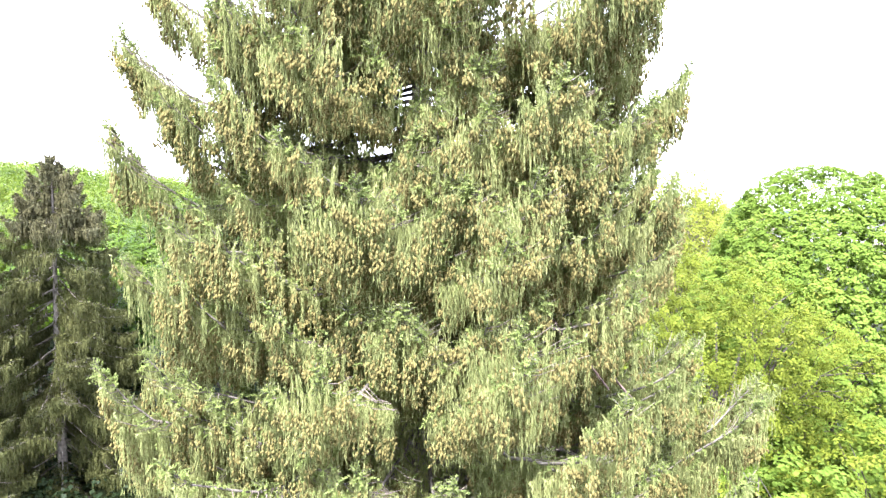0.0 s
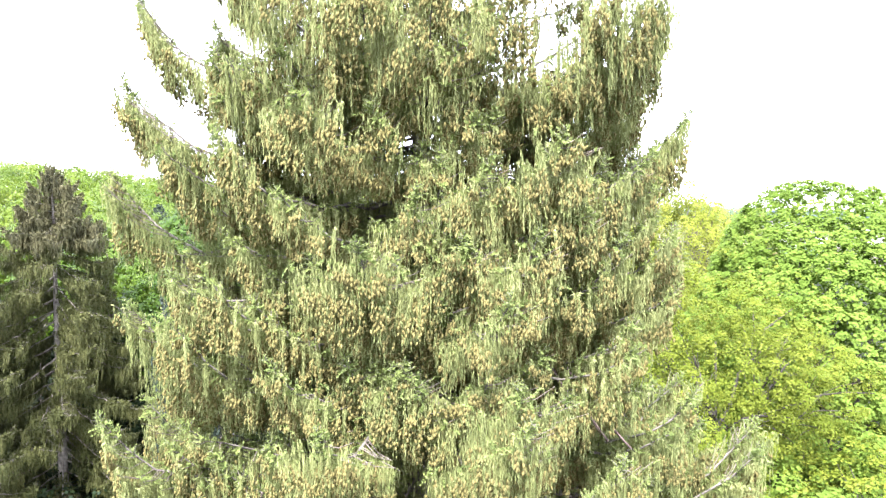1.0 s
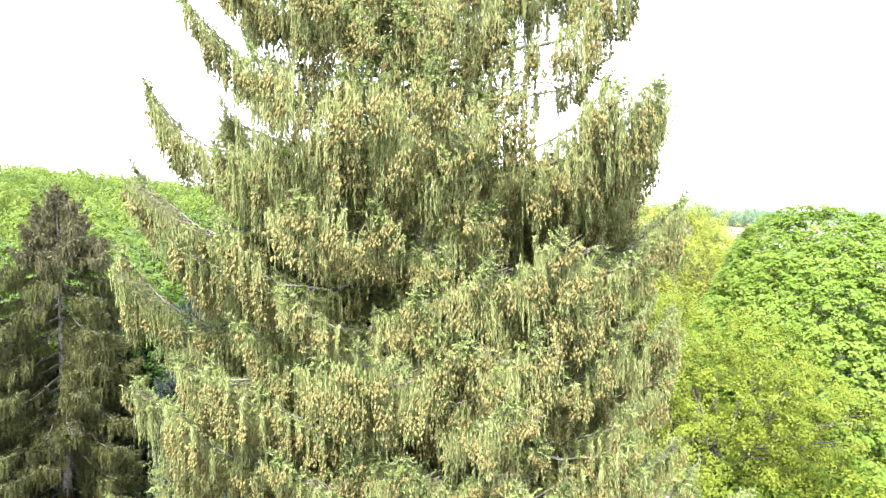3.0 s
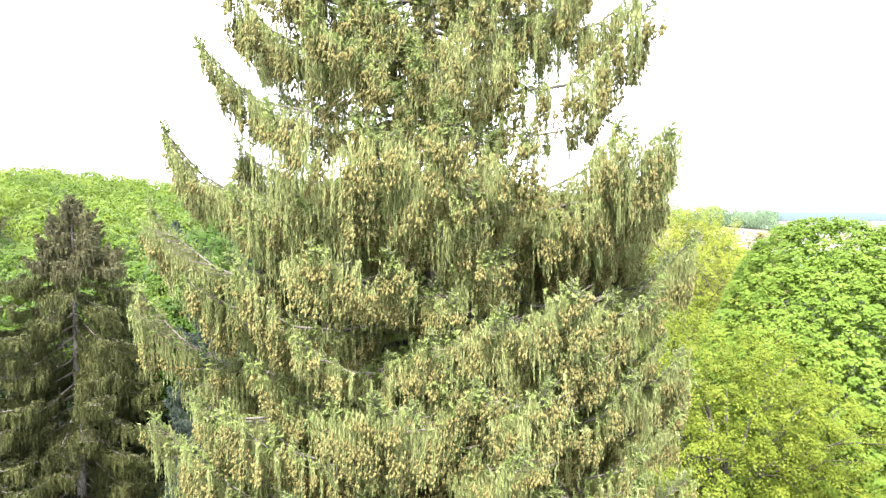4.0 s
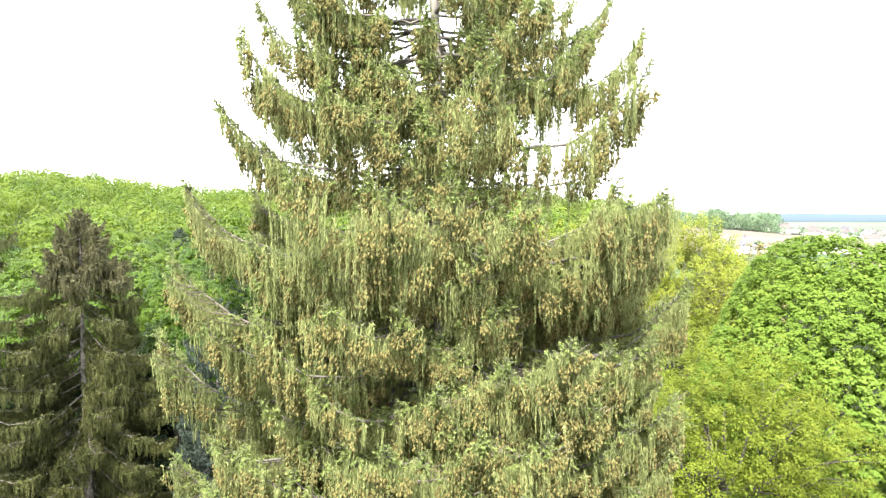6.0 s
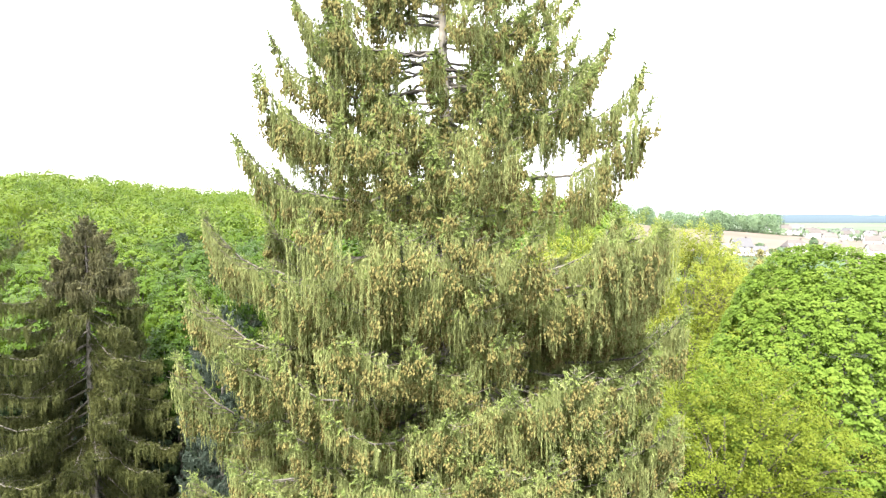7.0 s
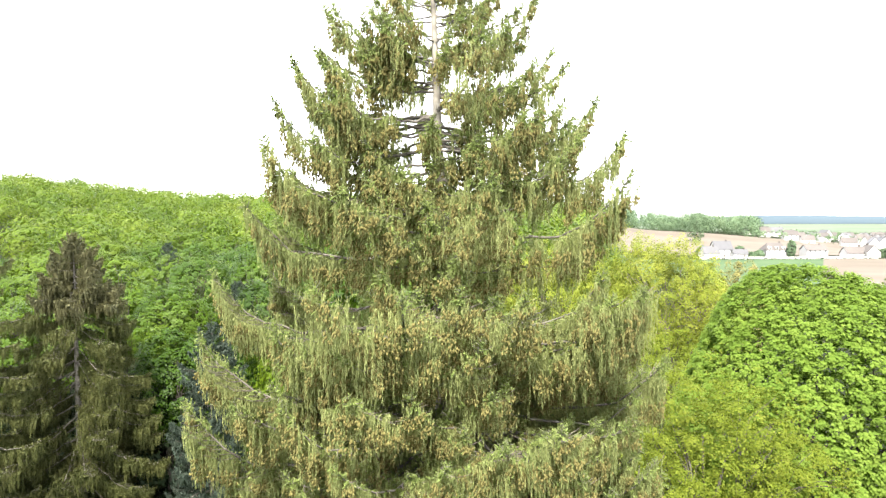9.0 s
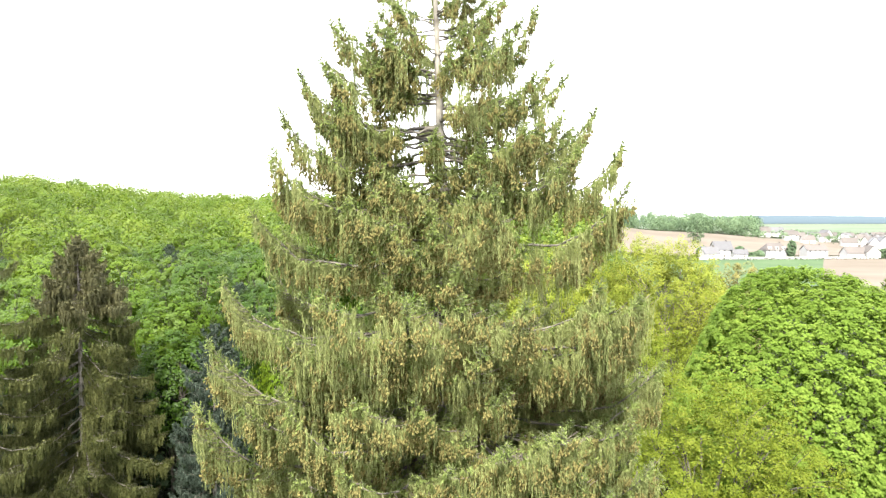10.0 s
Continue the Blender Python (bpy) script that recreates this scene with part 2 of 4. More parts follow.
def land(x, y):
    """Height of the ground: level round the spruce, a wooded hill behind to one side, a gentle field rise to the other."""
    u = x / np.maximum(y, 60.0)
    hill = (25.5 + 13.5 * smooth((-u - 0.3) / 0.35)) * smooth((y - 120) / 420) * smooth((0.34 - u) / 0.30) * (1 - 0.5 * smooth((y - 900) / 900))
    rise = 12 * smooth((y - 410) / 230) * smooth((u - 0.06) / 0.2) * smooth((0.66 - u) / 0.36) * (1 - smooth((y - 750) / 500))
    wave = 0.6 * np.sin(x * 0.013) * np.cos(y * 0.011) * smooth((y - 80) / 200)
    return hill + rise + wave - DEEP * (1 - smooth((y - 75) / 150))


# ---- conifers ----
def limb_line(az, reach, rise, sag, up, n=14):
    """Points of a limb from the trunk outwards: it rises, sags, and turns up at its end."""
    s = np.linspace(0, 1, n)
    r = reach * s * (1 - 0.06 * s ** 4)
    z = reach * (rise * s - sag * 4 * s * (1 - s) + up * s ** 4.5)
    return np.stack([r * math.cos(az), r * math.sin(az), z], -1)


def spruce_limb(tree, base, az, reach, rise, sag, up, rng, mats, fine=1.0, lush=1.0, cones=1.0, hang=1.0, bare=0.22, single=0, wide=1.0, crowd=1.12):
    """One limb: wood, side twigs with curtains of hanging twigs, green shoots on top, cones in clusters. base: where it leaves the trunk."""
    line = limb_line(az, reach, rise, sag, up)
    t = np.linspace(0, 1, len(line))
    sidev = np.array([-math.sin(az), math.cos(az), 0])
    line = line + sidev * (rng.normal(scale=0.05 * reach) * np.sin(t * 2.6))[:, None] + base
    line[2:-1, 2] += rng.normal(scale=0.010 * reach, size=len(line) - 3)
    grad = np.gradient(line, axis=0)

    def along_limb(u):
        return np.stack([np.interp(u, t, line[:, i]) for i in range(3)], -1), unit(np.stack([np.interp(u, t, grad[:, i]) for i in range(3)], -1))

    wood = [tube(line, (0.010 + 0.0085 * reach) * (1 - 0.86 * t) + 0.004, 6)]
    m_needle, m_shoot, m_cone = mats
    thin = fine ** 0.75
    # side twigs, each the top of one tapering curtain
    n_side = max(int(reach * (1 - bare) * 9.5 * lush / thin), 5)
    s = np.sort(1 - (1 - bare) * rng.uniform(0, 1, n_side) ** crowd)
    at, along = along_limb(s)
    hand = np.where(np.arange(n_side) % 2 == 0, 1.0, -1.0)
    fan = np.clip(np.minimum((s - bare) / (1 - bare) / 0.45 + 0.3, (1.04 - s) * reach / 0.80), 0.2, 1.0)
    span = wide * (np.minimum(0.125 * reach + 0.12, 0.85) * fan + 0.05) * rng.uniform(0.45, 1.2, n_side)
    out = unit(sidev * hand[:, None] + along * rng.uniform(0.3, 1.0, (n_side, 1)) + np.array([0, 0, -0.12]))
    twigs = []
    for i in range(0, n_side, 2):
        q = at[i] + out[i] * (span[i] * np.array([0, 0.5, 1.0]))[:, None] + np.array([[0, 0, 0], [0, 0, -0.05], [0, 0, 0.06]]) * span[i]
        twigs.append(tube(q + np.array([0, 0, 0.015]), [0.012, 0.008, 0.004], 3))
    per = np.maximum((span / (0.052 * thin)).astype(int), 1) + 2
    idx = np.repeat(np.arange(n_side), per)
    frac = rng.uniform(0, 1, len(idx))
    start = at[idx] + out[idx] * (span[idx] * frac)[:, None]
    start[:, 2] += span[idx] * (0.26 * frac ** 2 - 0.20 * frac) - rng.uniform(0, 0.10, len(idx)) + 0.02
    # each curtain has its own length and draws together downwards
    bell = np.clip(np.minimum((s - bare * 0.4) / 0.42, (1.03 - s) * reach / 0.60), 0.16, 1.0)
    drop = hang * (0.30 + 0.068 * min(reach, 6.0)) * bell * rng.uniform(0.30, 1.30, n_side)
    size = drop[idx] * rng.uniform(0.45, 1.08, len(idx)) + 0.07
    middle = at + out * (span * 0.5)[:, None]
    drift = ((middle[idx] - start) * rng.uniform(0.1, 0.55, (len(idx), 1)) + rng.normal(scale=0.03, size=(len(idx), 3))) * np.array([1, 1, 0])
    green = [strands(start, size, drift, 0.072 * fine, 0.15 * fine, 0.034 * fine, rng)]
    # green brushes on the upper side and towards the end, the last one the leader
    n_sh = max(int((8 + reach * 15) * lush / fine ** 1.2), 6)
    pick = rng.integers(0, n_side, n_sh)
    ss = np.where(np.arange(n_sh) % 2 == 0, 1 - rng.uniform(0, 1, n_sh) ** 1.6 * (0.95 - bare), s[pick])
    ss[0] = 1.0
    ps, as_ = along_limb(ss)
    ps = ps + np.where(np.arange(n_sh) % 2 == 0, 0.0, 1.0)[:, None] * out[pick] * (span[pick] * rng.uniform(0.2, 1.0, n_sh))[:, None]
    sway = unit(np.cross(as_, rng.normal(size=(n_sh, 3)))) * rng.uniform(0.3, 1.0, (n_sh, 1))
    dirs = unit(as_ * rng.uniform(0.3, 0.9, (n_sh, 1)) + sway + np.array([0, 0, 1.0]) * rng.uniform(-0.5, 0.6, (n_sh, 1)))
    dirs[0] = unit(as_[0] + np.array([0, 0, 0.5]))
    ln = rng.uniform(0.12, 0.34, n_sh) * (0.75 + 0.05 * reach)
    ln[0] = 0.32
    q = 6
    k = (np.arange(q) + 0.5) / q
    bow = np.array([0, 0, -0.35])
    pp = (ps[:, None] + dirs[:, None] * (ln[:, None] * k)[..., None] + bow * (ln[:, None] * k * k)[..., None]).reshape(-1, 3)
    aa = np.repeat(dirs, q, 0)
    shoots = [needles(pp, aa, np.full(len(pp), 0.060 * fine), np.full(len(pp), 0.030 * fine), 3, rng, 0.9)]
    # needles along the limb and its side twigs
    m = int(reach * 14 / thin)
    pm, am = along_limb(rng.uniform(bare + 0.1, 1, m))
    j = rng.integers(0, len(idx), m * 3)
    pm, am, m = np.concatenate([pm, start[j]]), np.concatenate([am, out[idx[j]]]), m * 4
    green.append(needles(pm, am, np.full(m, 0.075 * fine), np.full(m, 0.030 * fine), 2, rng, 0.5))
    # star-shaped young tips round the leader
    if fine < 1.5:
        n_sp = 16
        u = 1 - rng.uniform(0, 1, n_sp) ** 1.3 * min(0.8 / reach, 0.4)
        p0, a0 = along_limb(u)
        d0 = unit(a0 * 0.6 + unit(np.cross(a0, rng.normal(size=(n_sp, 3)))) * rng.uniform(0.4, 1.1, (n_sp, 1)) + np.array([0, 0, 0.45]))
        l0 = rng.uniform(0.10, 0.28, n_sp)
        lead = unit(line[-1] - line[-3] + np.array([0, 0, 0.55]) * np.linalg.norm(line[-1] - line[-3]))
        rows = np.repeat([0.02, 0.12, 0.22], 4)
        p0 = np.concatenate([p0, line[-1] + lead * rows[:, None], line[-1:]])
        d0 = np.concatenate([d0, unit(lead * 0.55 + unit(np.cross(lead, rng.normal(size=(12, 3))))), lead[None]])
        l0 = np.concatenate([l0, (0.20 - 0.4 * rows) * rng.uniform(0.8, 1.3, 12), [0.36]])
        k = (np.arange(6) + 0.5) / 6
        sp = (p0[:, None] + d0[:, None] * (l0[:, None] * k)[..., None]).reshape(-1, 3)
        shoots.append(needles(sp, np.repeat(d0, 6, 0), np.full(len(sp), 0.050), np.full(len(sp), 0.028), 2, rng, 0.8))
        for a, b, c in zip(p0, d0, l0):
            wood.append(tube(np.stack([a, a + b * c * 0.5, a + b * c]), [0.008, 0.006, 0.003], 3))
    near = fine < 1.5
    limb = piece("limb", mesh_of("limb", *merge(wood if near else wood + twigs), M_BARK, True), tree)
    if near:
        piece("twig_spray", mesh_of("twig_spray", *merge(twigs), M_TWIG, True), limb, "pale grey side twigs", "stuff")
        piece("young_growth", mesh_of("young_growth", *merge(shoots), m_shoot), limb, kind="stuff")
    piece("foliage", mesh_of("foliage", *merge(green if near else green + shoots), m_needle), limb, kind="stuff")
    # cones hang in grape-like clusters on some curtains of the outer part
    if cones > 0:
        laden = (s > 0.38) & (s < 0.985) & (rng.uniform(0, 1, n_side) < 0.62 * cones)
        ok = np.flatnonzero(laden[idx] & (rng.uniform(0, 1, len(idx)) < 0.85))
        many = rng.integers(3, 6, len(ok))
        c = np.repeat(ok, many)
        f = rng.uniform(0.48, 1.06, len(c))
        pc = start[c] + drift[c] * (np.sqrt(f) * 0.9)[:, None] + rng.normal(size=(len(c), 3)) * np.array([0.035, 0.035, 0.02])
        pc[:, 2] -= np.maximum(drop[idx[c]] * 0.85 * f, 0.03)
        cs = rng.uniform(0.060, 0.086, len(pc)) * fine ** 0.5
        own = min(single, len(pc))
        for q in range(own):
            piece("cone", LONE_CONE[q % len(LONE_CONE)], limb, at=Matrix.Translation(pc[q]) @ pose(0, 0, 0, rng.normal() * 8, rng.normal() * 8, rng.uniform(0, 360)) @ Matrix.Scale(cs[q], 4))
        if len(pc) > own:
            piece("cone_mass", mesh_of("cone_mass", *cones_at(pc[own:], cs[own:], rng, 4), m_cone, True), limb, "crowded ripe golden brown cones", "stuff")
    return limb


LONE_CONE = [mesh_of("cone", *cones_at(np.zeros((1, 3)), np.ones(1), np.random.default_rng(k), 7, 5), M_CONE, True) for k in range(4)]


def spruce_trunk(tree, height, thick, lean, rng, material=None):
    t = np.linspace(0, 1, 26)
    pts = np.stack([lean[0] * t ** 2 + 0.05 * np.sin(t * 9), lean[1] * t ** 2 + 0.04 * np.cos(t * 7), t * height], -1)
    rad = thick * (1 - t) ** 0.85 + 0.012 + thick * 0.35 * np.exp(-t * 30)
    piece("trunk", mesh_of("trunk", *tube(pts, rad, 14, rng, 0.025), material or M_BARK, True), tree)
    return pts


def on_trunk(pts, z):
    return np.array([np.interp(z, pts[:, 2], pts[:, 0]), np.interp(z, pts[:, 2], pts[:, 1]), z])


HERO_AT, HERO_TOP = (-0.15, 15.35, -DEEP), 31.3


def crown_reach(d):
    return 7.0 * (1 - math.exp(-d / 6.2)) * min(1.0, 0.55 + d / 8)


# limbs whose ends stand out: height of the end, bearing, reach
HERO_ENDS = [
    (28.9, 2, 2.0), (28.1, -20, 2.8), (27.0, 5, 3.2), (25.6, -6, 4.3), (24.6, -12, 5.0), (23.5, -37, 5.4),
    (20.95, -38, 5.8), (21.2, -36, 4.7), (20.8, -52, 5.5), (20.75, -31, 5.6), (18.95, -13, 6.0), (16.6, -24, 5.7), (13.4, -25, 6.1), (12.2, -18, 7.4), (11.3, -32, 7.2), (12.4, -6, 7.6),
    (28.0, 180, 3.0), (26.6, 190, 3.9), (25.6, 183, 4.5), (24.3, 214, 4.9), (22.9, 201, 5.3),
    (21.2, 198, 6.1), (19.6, 192, 6.45), (17.8, 190, 6.95), (15.0, 194, 6.5), (13.1, 208, 7.0),
    (16.4, 260, 5.2), (20.9, 262, 4.9), (23.4, 285, 4.2), (26.6, 288, 3.4), (18.2, 300, 5.3), (14.2, 285, 5.6), (21.2, 238, 5.4),
]


def hero_spruce():
    rng = np.random.default_rng(11)
    tree = thing("spruce", pose(*HERO_AT), "tall old Norway spruce with drooping curtains of twigs and golden cones", "tree")
    pts = spruce_trunk(tree, HERO_TOP + DEEP, 0.52, (-0.75, -0.1), rng, M_PALEBARK)
    mats = (M_NEEDLE, M_SHOOT, M_CONE)

    def habit(d):
        """How limbs run at a depth d under the top: rise, sag, up-turn, hang."""
        k = min(max((d - 1.5) / 5.5, 0), 1)
        low = min(max((d - 9) / 6, 0), 1)
        return 0.34 * (1 - k) - 0.06 * k - 0.05 * low, 0.03 + 0.03 * k, 0.20 + 0.02 * k, 1.45 - 0.33 * min(max((d - 7) / 3, 0), 1)

    def limb(z_end, bearing, reach, cones=1.0, lush=1.0, fine=1.0, single=0, long=1.0, wide=1.0, turn_up=1.0):
        d = HERO_TOP - z_end
        rise, sag, up, hang = habit(d)
        rise, up = rise + rng.normal(scale=0.03), up * turn_up
        bare = 0.28 if d < 6.5 else 0.20 if d < 10 else 0.12
        base = on_trunk(pts, min(z_end + DEEP - reach * (rise + up), HERO_TOP + DEEP - 0.3))
        spruce_limb(tree, base, radians(bearing), reach, rise, sag, up, rng, mats, fine, lush, cones, hang * long, bare, single, wide, 1.55 if d < 11 else 1.25)

    for z_end, bearing, reach in HERO_ENDS:
        limb(z_end, bearing, reach, 0.9, 1.3, single=5, long=1.0 if z_end > 21.5 else 1.25, wide=1.0 if z_end > 21.5 else 1.3)
    # whorls all round; few stand before the trunk under the top
    z, turn = HERO_TOP - 0.4, 0.0
    while z > -6.5:
        d = HERO_TOP - z
        whorl = 7 if z > 9 else 4
        for k in range(whorl):
            bearing = turn + k * 360 / whorl + rng.uniform(-20, 20)
            south = -math.sin(radians(bearing))
            reach = crown_reach(d) * rng.uniform(0.68, 0.96) * (1 - 0.12 * max(south, 0))
            skip = 0.18 if d < 11 else 0.04
            if south > 0.6:
                skip = 0.65 if d < 6.0 else 0.12
                reach *= 0.62 if d < 11 else rng.uniform(0.6, 0.9)
            if 20.5 < z < 23.4:
                skip = max(skip, 0.6 if z < 22.2 else 0.6 if math.cos(radians(bearing)) > 0.3 else 0.3)
            if rng.uniform() < skip:
                continue
            shown = z > 10.3 and south > -0.35
            limb(z + rng.uniform(-0.25, 0.25), bearing, max(reach, 0.4), (0.9 if south > 0.4 else 0.5) if shown and south > -0.1 else 0.0, 1.3 if d < 11 else 1.0, 1.0 if shown else 1.8 if z > 12 else 3.6, long=1.1, turn_up=rng.uniform(0.1, 0.8))
        turn += 137.5
        z -= 0.44 + 0.020 * d if z > 9 else 1.5
    # the side towards the light hangs in tiers
    for k, (z, share) in enumerate(((20.2, 0.80), (18.1, 0.80), (17.1, 0.60), (16.2, 0.82), (15.3, 0.60), (14.7, 0.84), (13.2, 0.88), (11.7, 0.9), (10.3, 0.92))):
        for b in (162, 181, 199, 218, 238, 257, 276, 295, 315, 336, 354, 374):
            limb(z + 0.55 * math.sin(k * 2.1 + b * 0.05) + rng.uniform(-0.35, 0.35), b + (k % 2) * 10 - 5 + rng.uniform(-7, 7), crown_reach(HERO_TOP - z) * (share + 0.12 * max(math.cos(radians(b)) ** 2 - 0.3, 0)) * (rng.uniform(0.75, 1.05) if abs(math.cos(radians(b))) < 0.7 else rng.uniform(0.9, 1.06)), 1.1, 1.0, single=2, long=1.05, wide=1.15, turn_up=rng.uniform(0.5, 1.1))
    # odd limbs in between, so that no tier is quite closed or quite open
    for k in range(46):
        z, b = rng.uniform(10.6, 19.9), rng.uniform(192, 350)
        limb(z, b, crown_reach(HERO_TOP - z) * rng.uniform(0.52, 0.82), 0.9, 0.9, single=1, wide=1.1, turn_up=rng.uniform(0.3, 1.0))
    for z in (17.5, 16.7, 15.7):
        for b in (276, 292, 308, 324, 340):
            limb(z + rng.uniform(-0.3, 0.3), b + rng.uniform(-6, 6), crown_reach(HERO_TOP - z) * rng.uniform(0.62, 0.86), 1.0, 1.0, single=1, wide=1.1, turn_up=rng.uniform(0.4, 1.0))
    for k in range(22):
        z, b = rng.uniform(22.8, 29.6), rng.uniform(188, 246) if k % 5 < 3 else rng.uniform(296, 345)
        limb(z, b, crown_reach(HERO_TOP - z) * rng.uniform(0.55, 0.85), 1.2, 1.5, single=1, long=1.1, turn_up=rng.uniform(0.2, 0.9))
    for z, b, far in ((21.3, 248, 3.4), (21.6, 276, 3.0), (20.9, 262, 3.8), (20.8, 288, 3.9)):
        limb(z, b, far, 1.1, 1.2, single=2, turn_up=0.7)
    # short cone-laden limbs hang one above the other before the trunk
    for k in range(5):
        for b, far in ((266, 2.3), (232, 3.3), (304, 2.9)):
            limb(24.6 - 0.62 * k + rng.uniform(-0.2, 0.2), b + rng.uniform(-12, 12), far * (0.75 + 0.06 * k) * rng.uniform(0.85, 1.1), 1.4, 1.3, single=2, long=1.1)
    # two long dead limbs hang down bare
    for z0, end in ((15.7, (3.85, 12.7, 12.55)), (15.3, (3.35, 12.5, 12.75))):
        b = on_trunk(pts, z0 + DEEP)
        e = np.array(end) - np.array(HERO_AT)
        t = np.linspace(0, 1, 12)[:, None]
        line = b + (e - b) * t + np.array([0, 0, 0.6]) * np.sin(t * math.pi) + np.array([0.25, 0.1, 0]) * np.sin(t * 5) + rng.normal(scale=0.03, size=(12, 3))
        bits = [tube(line, 0.060 * (1 - 0.8 * t[:, 0]) + 0.008, 7, rng, 0.06)]
        for q in range(5, 11):
            w = line[q] + np.outer([0, 0.5, 1.0], rng.normal(scale=0.22, size=3) + np.array([0, 0, -0.12]))
            bits.append(tube(w, [0.012, 0.008, 0.003], 4))
        piece("dead_limb", mesh_of("dead_limb", *merge(bits), M_DEAD, True), tree, "bare reddish grey dead limb")
    return tree


def side_spruce(at, height, thick, reach_low, label, mats, seed, fine, step, droop=0.0, top_dense=0.0, cones=0.0, lean=(0.2, 0), low=1.5, group="", hang=1.6, lush=1.7):
    rng = np.random.default_rng(seed)
    tree = thing("spruce", pose(at[0], at[1], -DEEP), label, "tree", group)
    height += DEEP
    pts = spruce_trunk(tree, height, thick, lean, rng, M_PALEBARK)
    z, turn = height - 0.35, 0.0
    while z > low:
        d = height - z
        full = reach_low * (1 - math.exp(-d / (0.85 * reach_low)))
        crowded = d < top_dense
        for k in range(6 if crowded else 5):
            bearing = radians(turn + k * 360 / 5 + rng.uniform(-22, 22))
            reach = max(full * rng.uniform(0.72, 1.08), 0.35)
            k2 = min(d / 10.0, 1)
            rise = 0.9 * math.exp(-d / 1.2) + 0.15 * (1 - k2) - (0.12 + 1.5 * droop) * k2 + rng.normal(scale=0.05)
            use = (mats[1], mats[1], M_CONE) if crowded else (mats[0], mats[0], M_CONE)
            spruce_limb(tree, on_trunk(pts, z), bearing, reach, rise, 0.0 if droop > 0 else 0.04, 0.18, rng, use, fine, 2.6 if crowded else lush, cones, hang, 0.14, 0, 1.55)
        turn += 137.5
        z -= step * (0.55 if crowded else 1.0) * rng.uniform(0.8, 1.2)
    return tree


# ---- broadleaved trees ----
def leaf_quads(p, normal, size, rng, slim=0.8):
    """One four-cornered leaf, slightly folded, at each p."""
    n = len(p)
    a = unit(np.cross(normal, unit(rng.normal(size=(n, 3)))))
    b = np.cross(normal, a)
    fold = normal * (size * rng.uniform(-0.25, 0.1, n))[:, None]
    a, b = a * (size * 0.5)[:, None], b * (size * 0.5 * slim)[:, None]
    v = np.stack([p - a, p + b + fold, p + a, p - b + fold], 1).reshape(-1, 3)
    return v, np.arange(len(v)).reshape(-1, 4)


def clumps_on(radii, count, rng, lobes=0.16, low=-0.55, depth=0.25):
    """Places of leaf clumps over a crown with a lumpy outline; origin at the crown's middle."""
    d = unit(rng.normal(size=(count * 4, 3)))
    d = d[d[:, 2] > low][:count]
    ph = rng.uniform(0, 6.3, 6)
    lump = 1 + lobes * (np.sin(d[:, 0] * 4 + ph[0]) * np.cos(d[:, 1] * 3.5 + ph[1]) + 0.7 * np.sin(d[:, 2] * 5 + ph[2] + d[:, 0] * 3) + 0.5 * np.sin(d[:, 1] * 8 + ph[3]))
    r = lump * (1 - depth * rng.uniform(0, 1, len(d)) ** 1.5)
    return d * r[:, None] * np.asarray(radii), d


def leaf_crown(radii, count, clump, leaves, leaf, rng, lobes=0.16, low=-0.55, up=0.5, flat=0.6, depth=0.25, slim=0.8, calm=0.0):
    c, outward = clumps_on(radii, count, rng, lobes, low, depth)
    n = len(c)
    idx = np.repeat(np.arange(n), leaves)
    d = unit(rng.normal(size=(len(idx), 3)) + 0.55 * outward[idx] + np.array([0, 0, 0.45]))
    size = clump * rng.uniform(0.6, 1.35, n)[idx]
    p = c[idx] + d * (size * rng.uniform(0.55, 1.0, len(idx)))[:, None] * np.array([1, 1, flat])
    normal = unit(d * (0.8 - 0.5 * calm) + outward[idx] * (0.35 + 0.65 * calm) + np.array([0, 0, up]) + rng.normal(scale=0.28 - 0.1 * calm, size=d.shape))
    return leaf_quads(p, normal, leaf * rng.uniform(0.65, 1.25, len(idx)), rng, slim), c


def limb_tubes(base, ends, thick, rng, arch=0.12):
    out = []
    for e in ends:
        span = np.linalg.norm(e - base)
        t = np.linspace(0, 1, 7)[:, None]
        p = base + (e - base) * t + np.array([0, 0, 1.0]) * (arch * span * np.sin(t * math.pi)) + rng.normal(scale=0.02 * span, size=(7, 3)) * t * (1 - t) * 4
        out.append(tube(p, thick * (1 - 0.85 * t[:, 0]) + 0.01, 5))
    return out


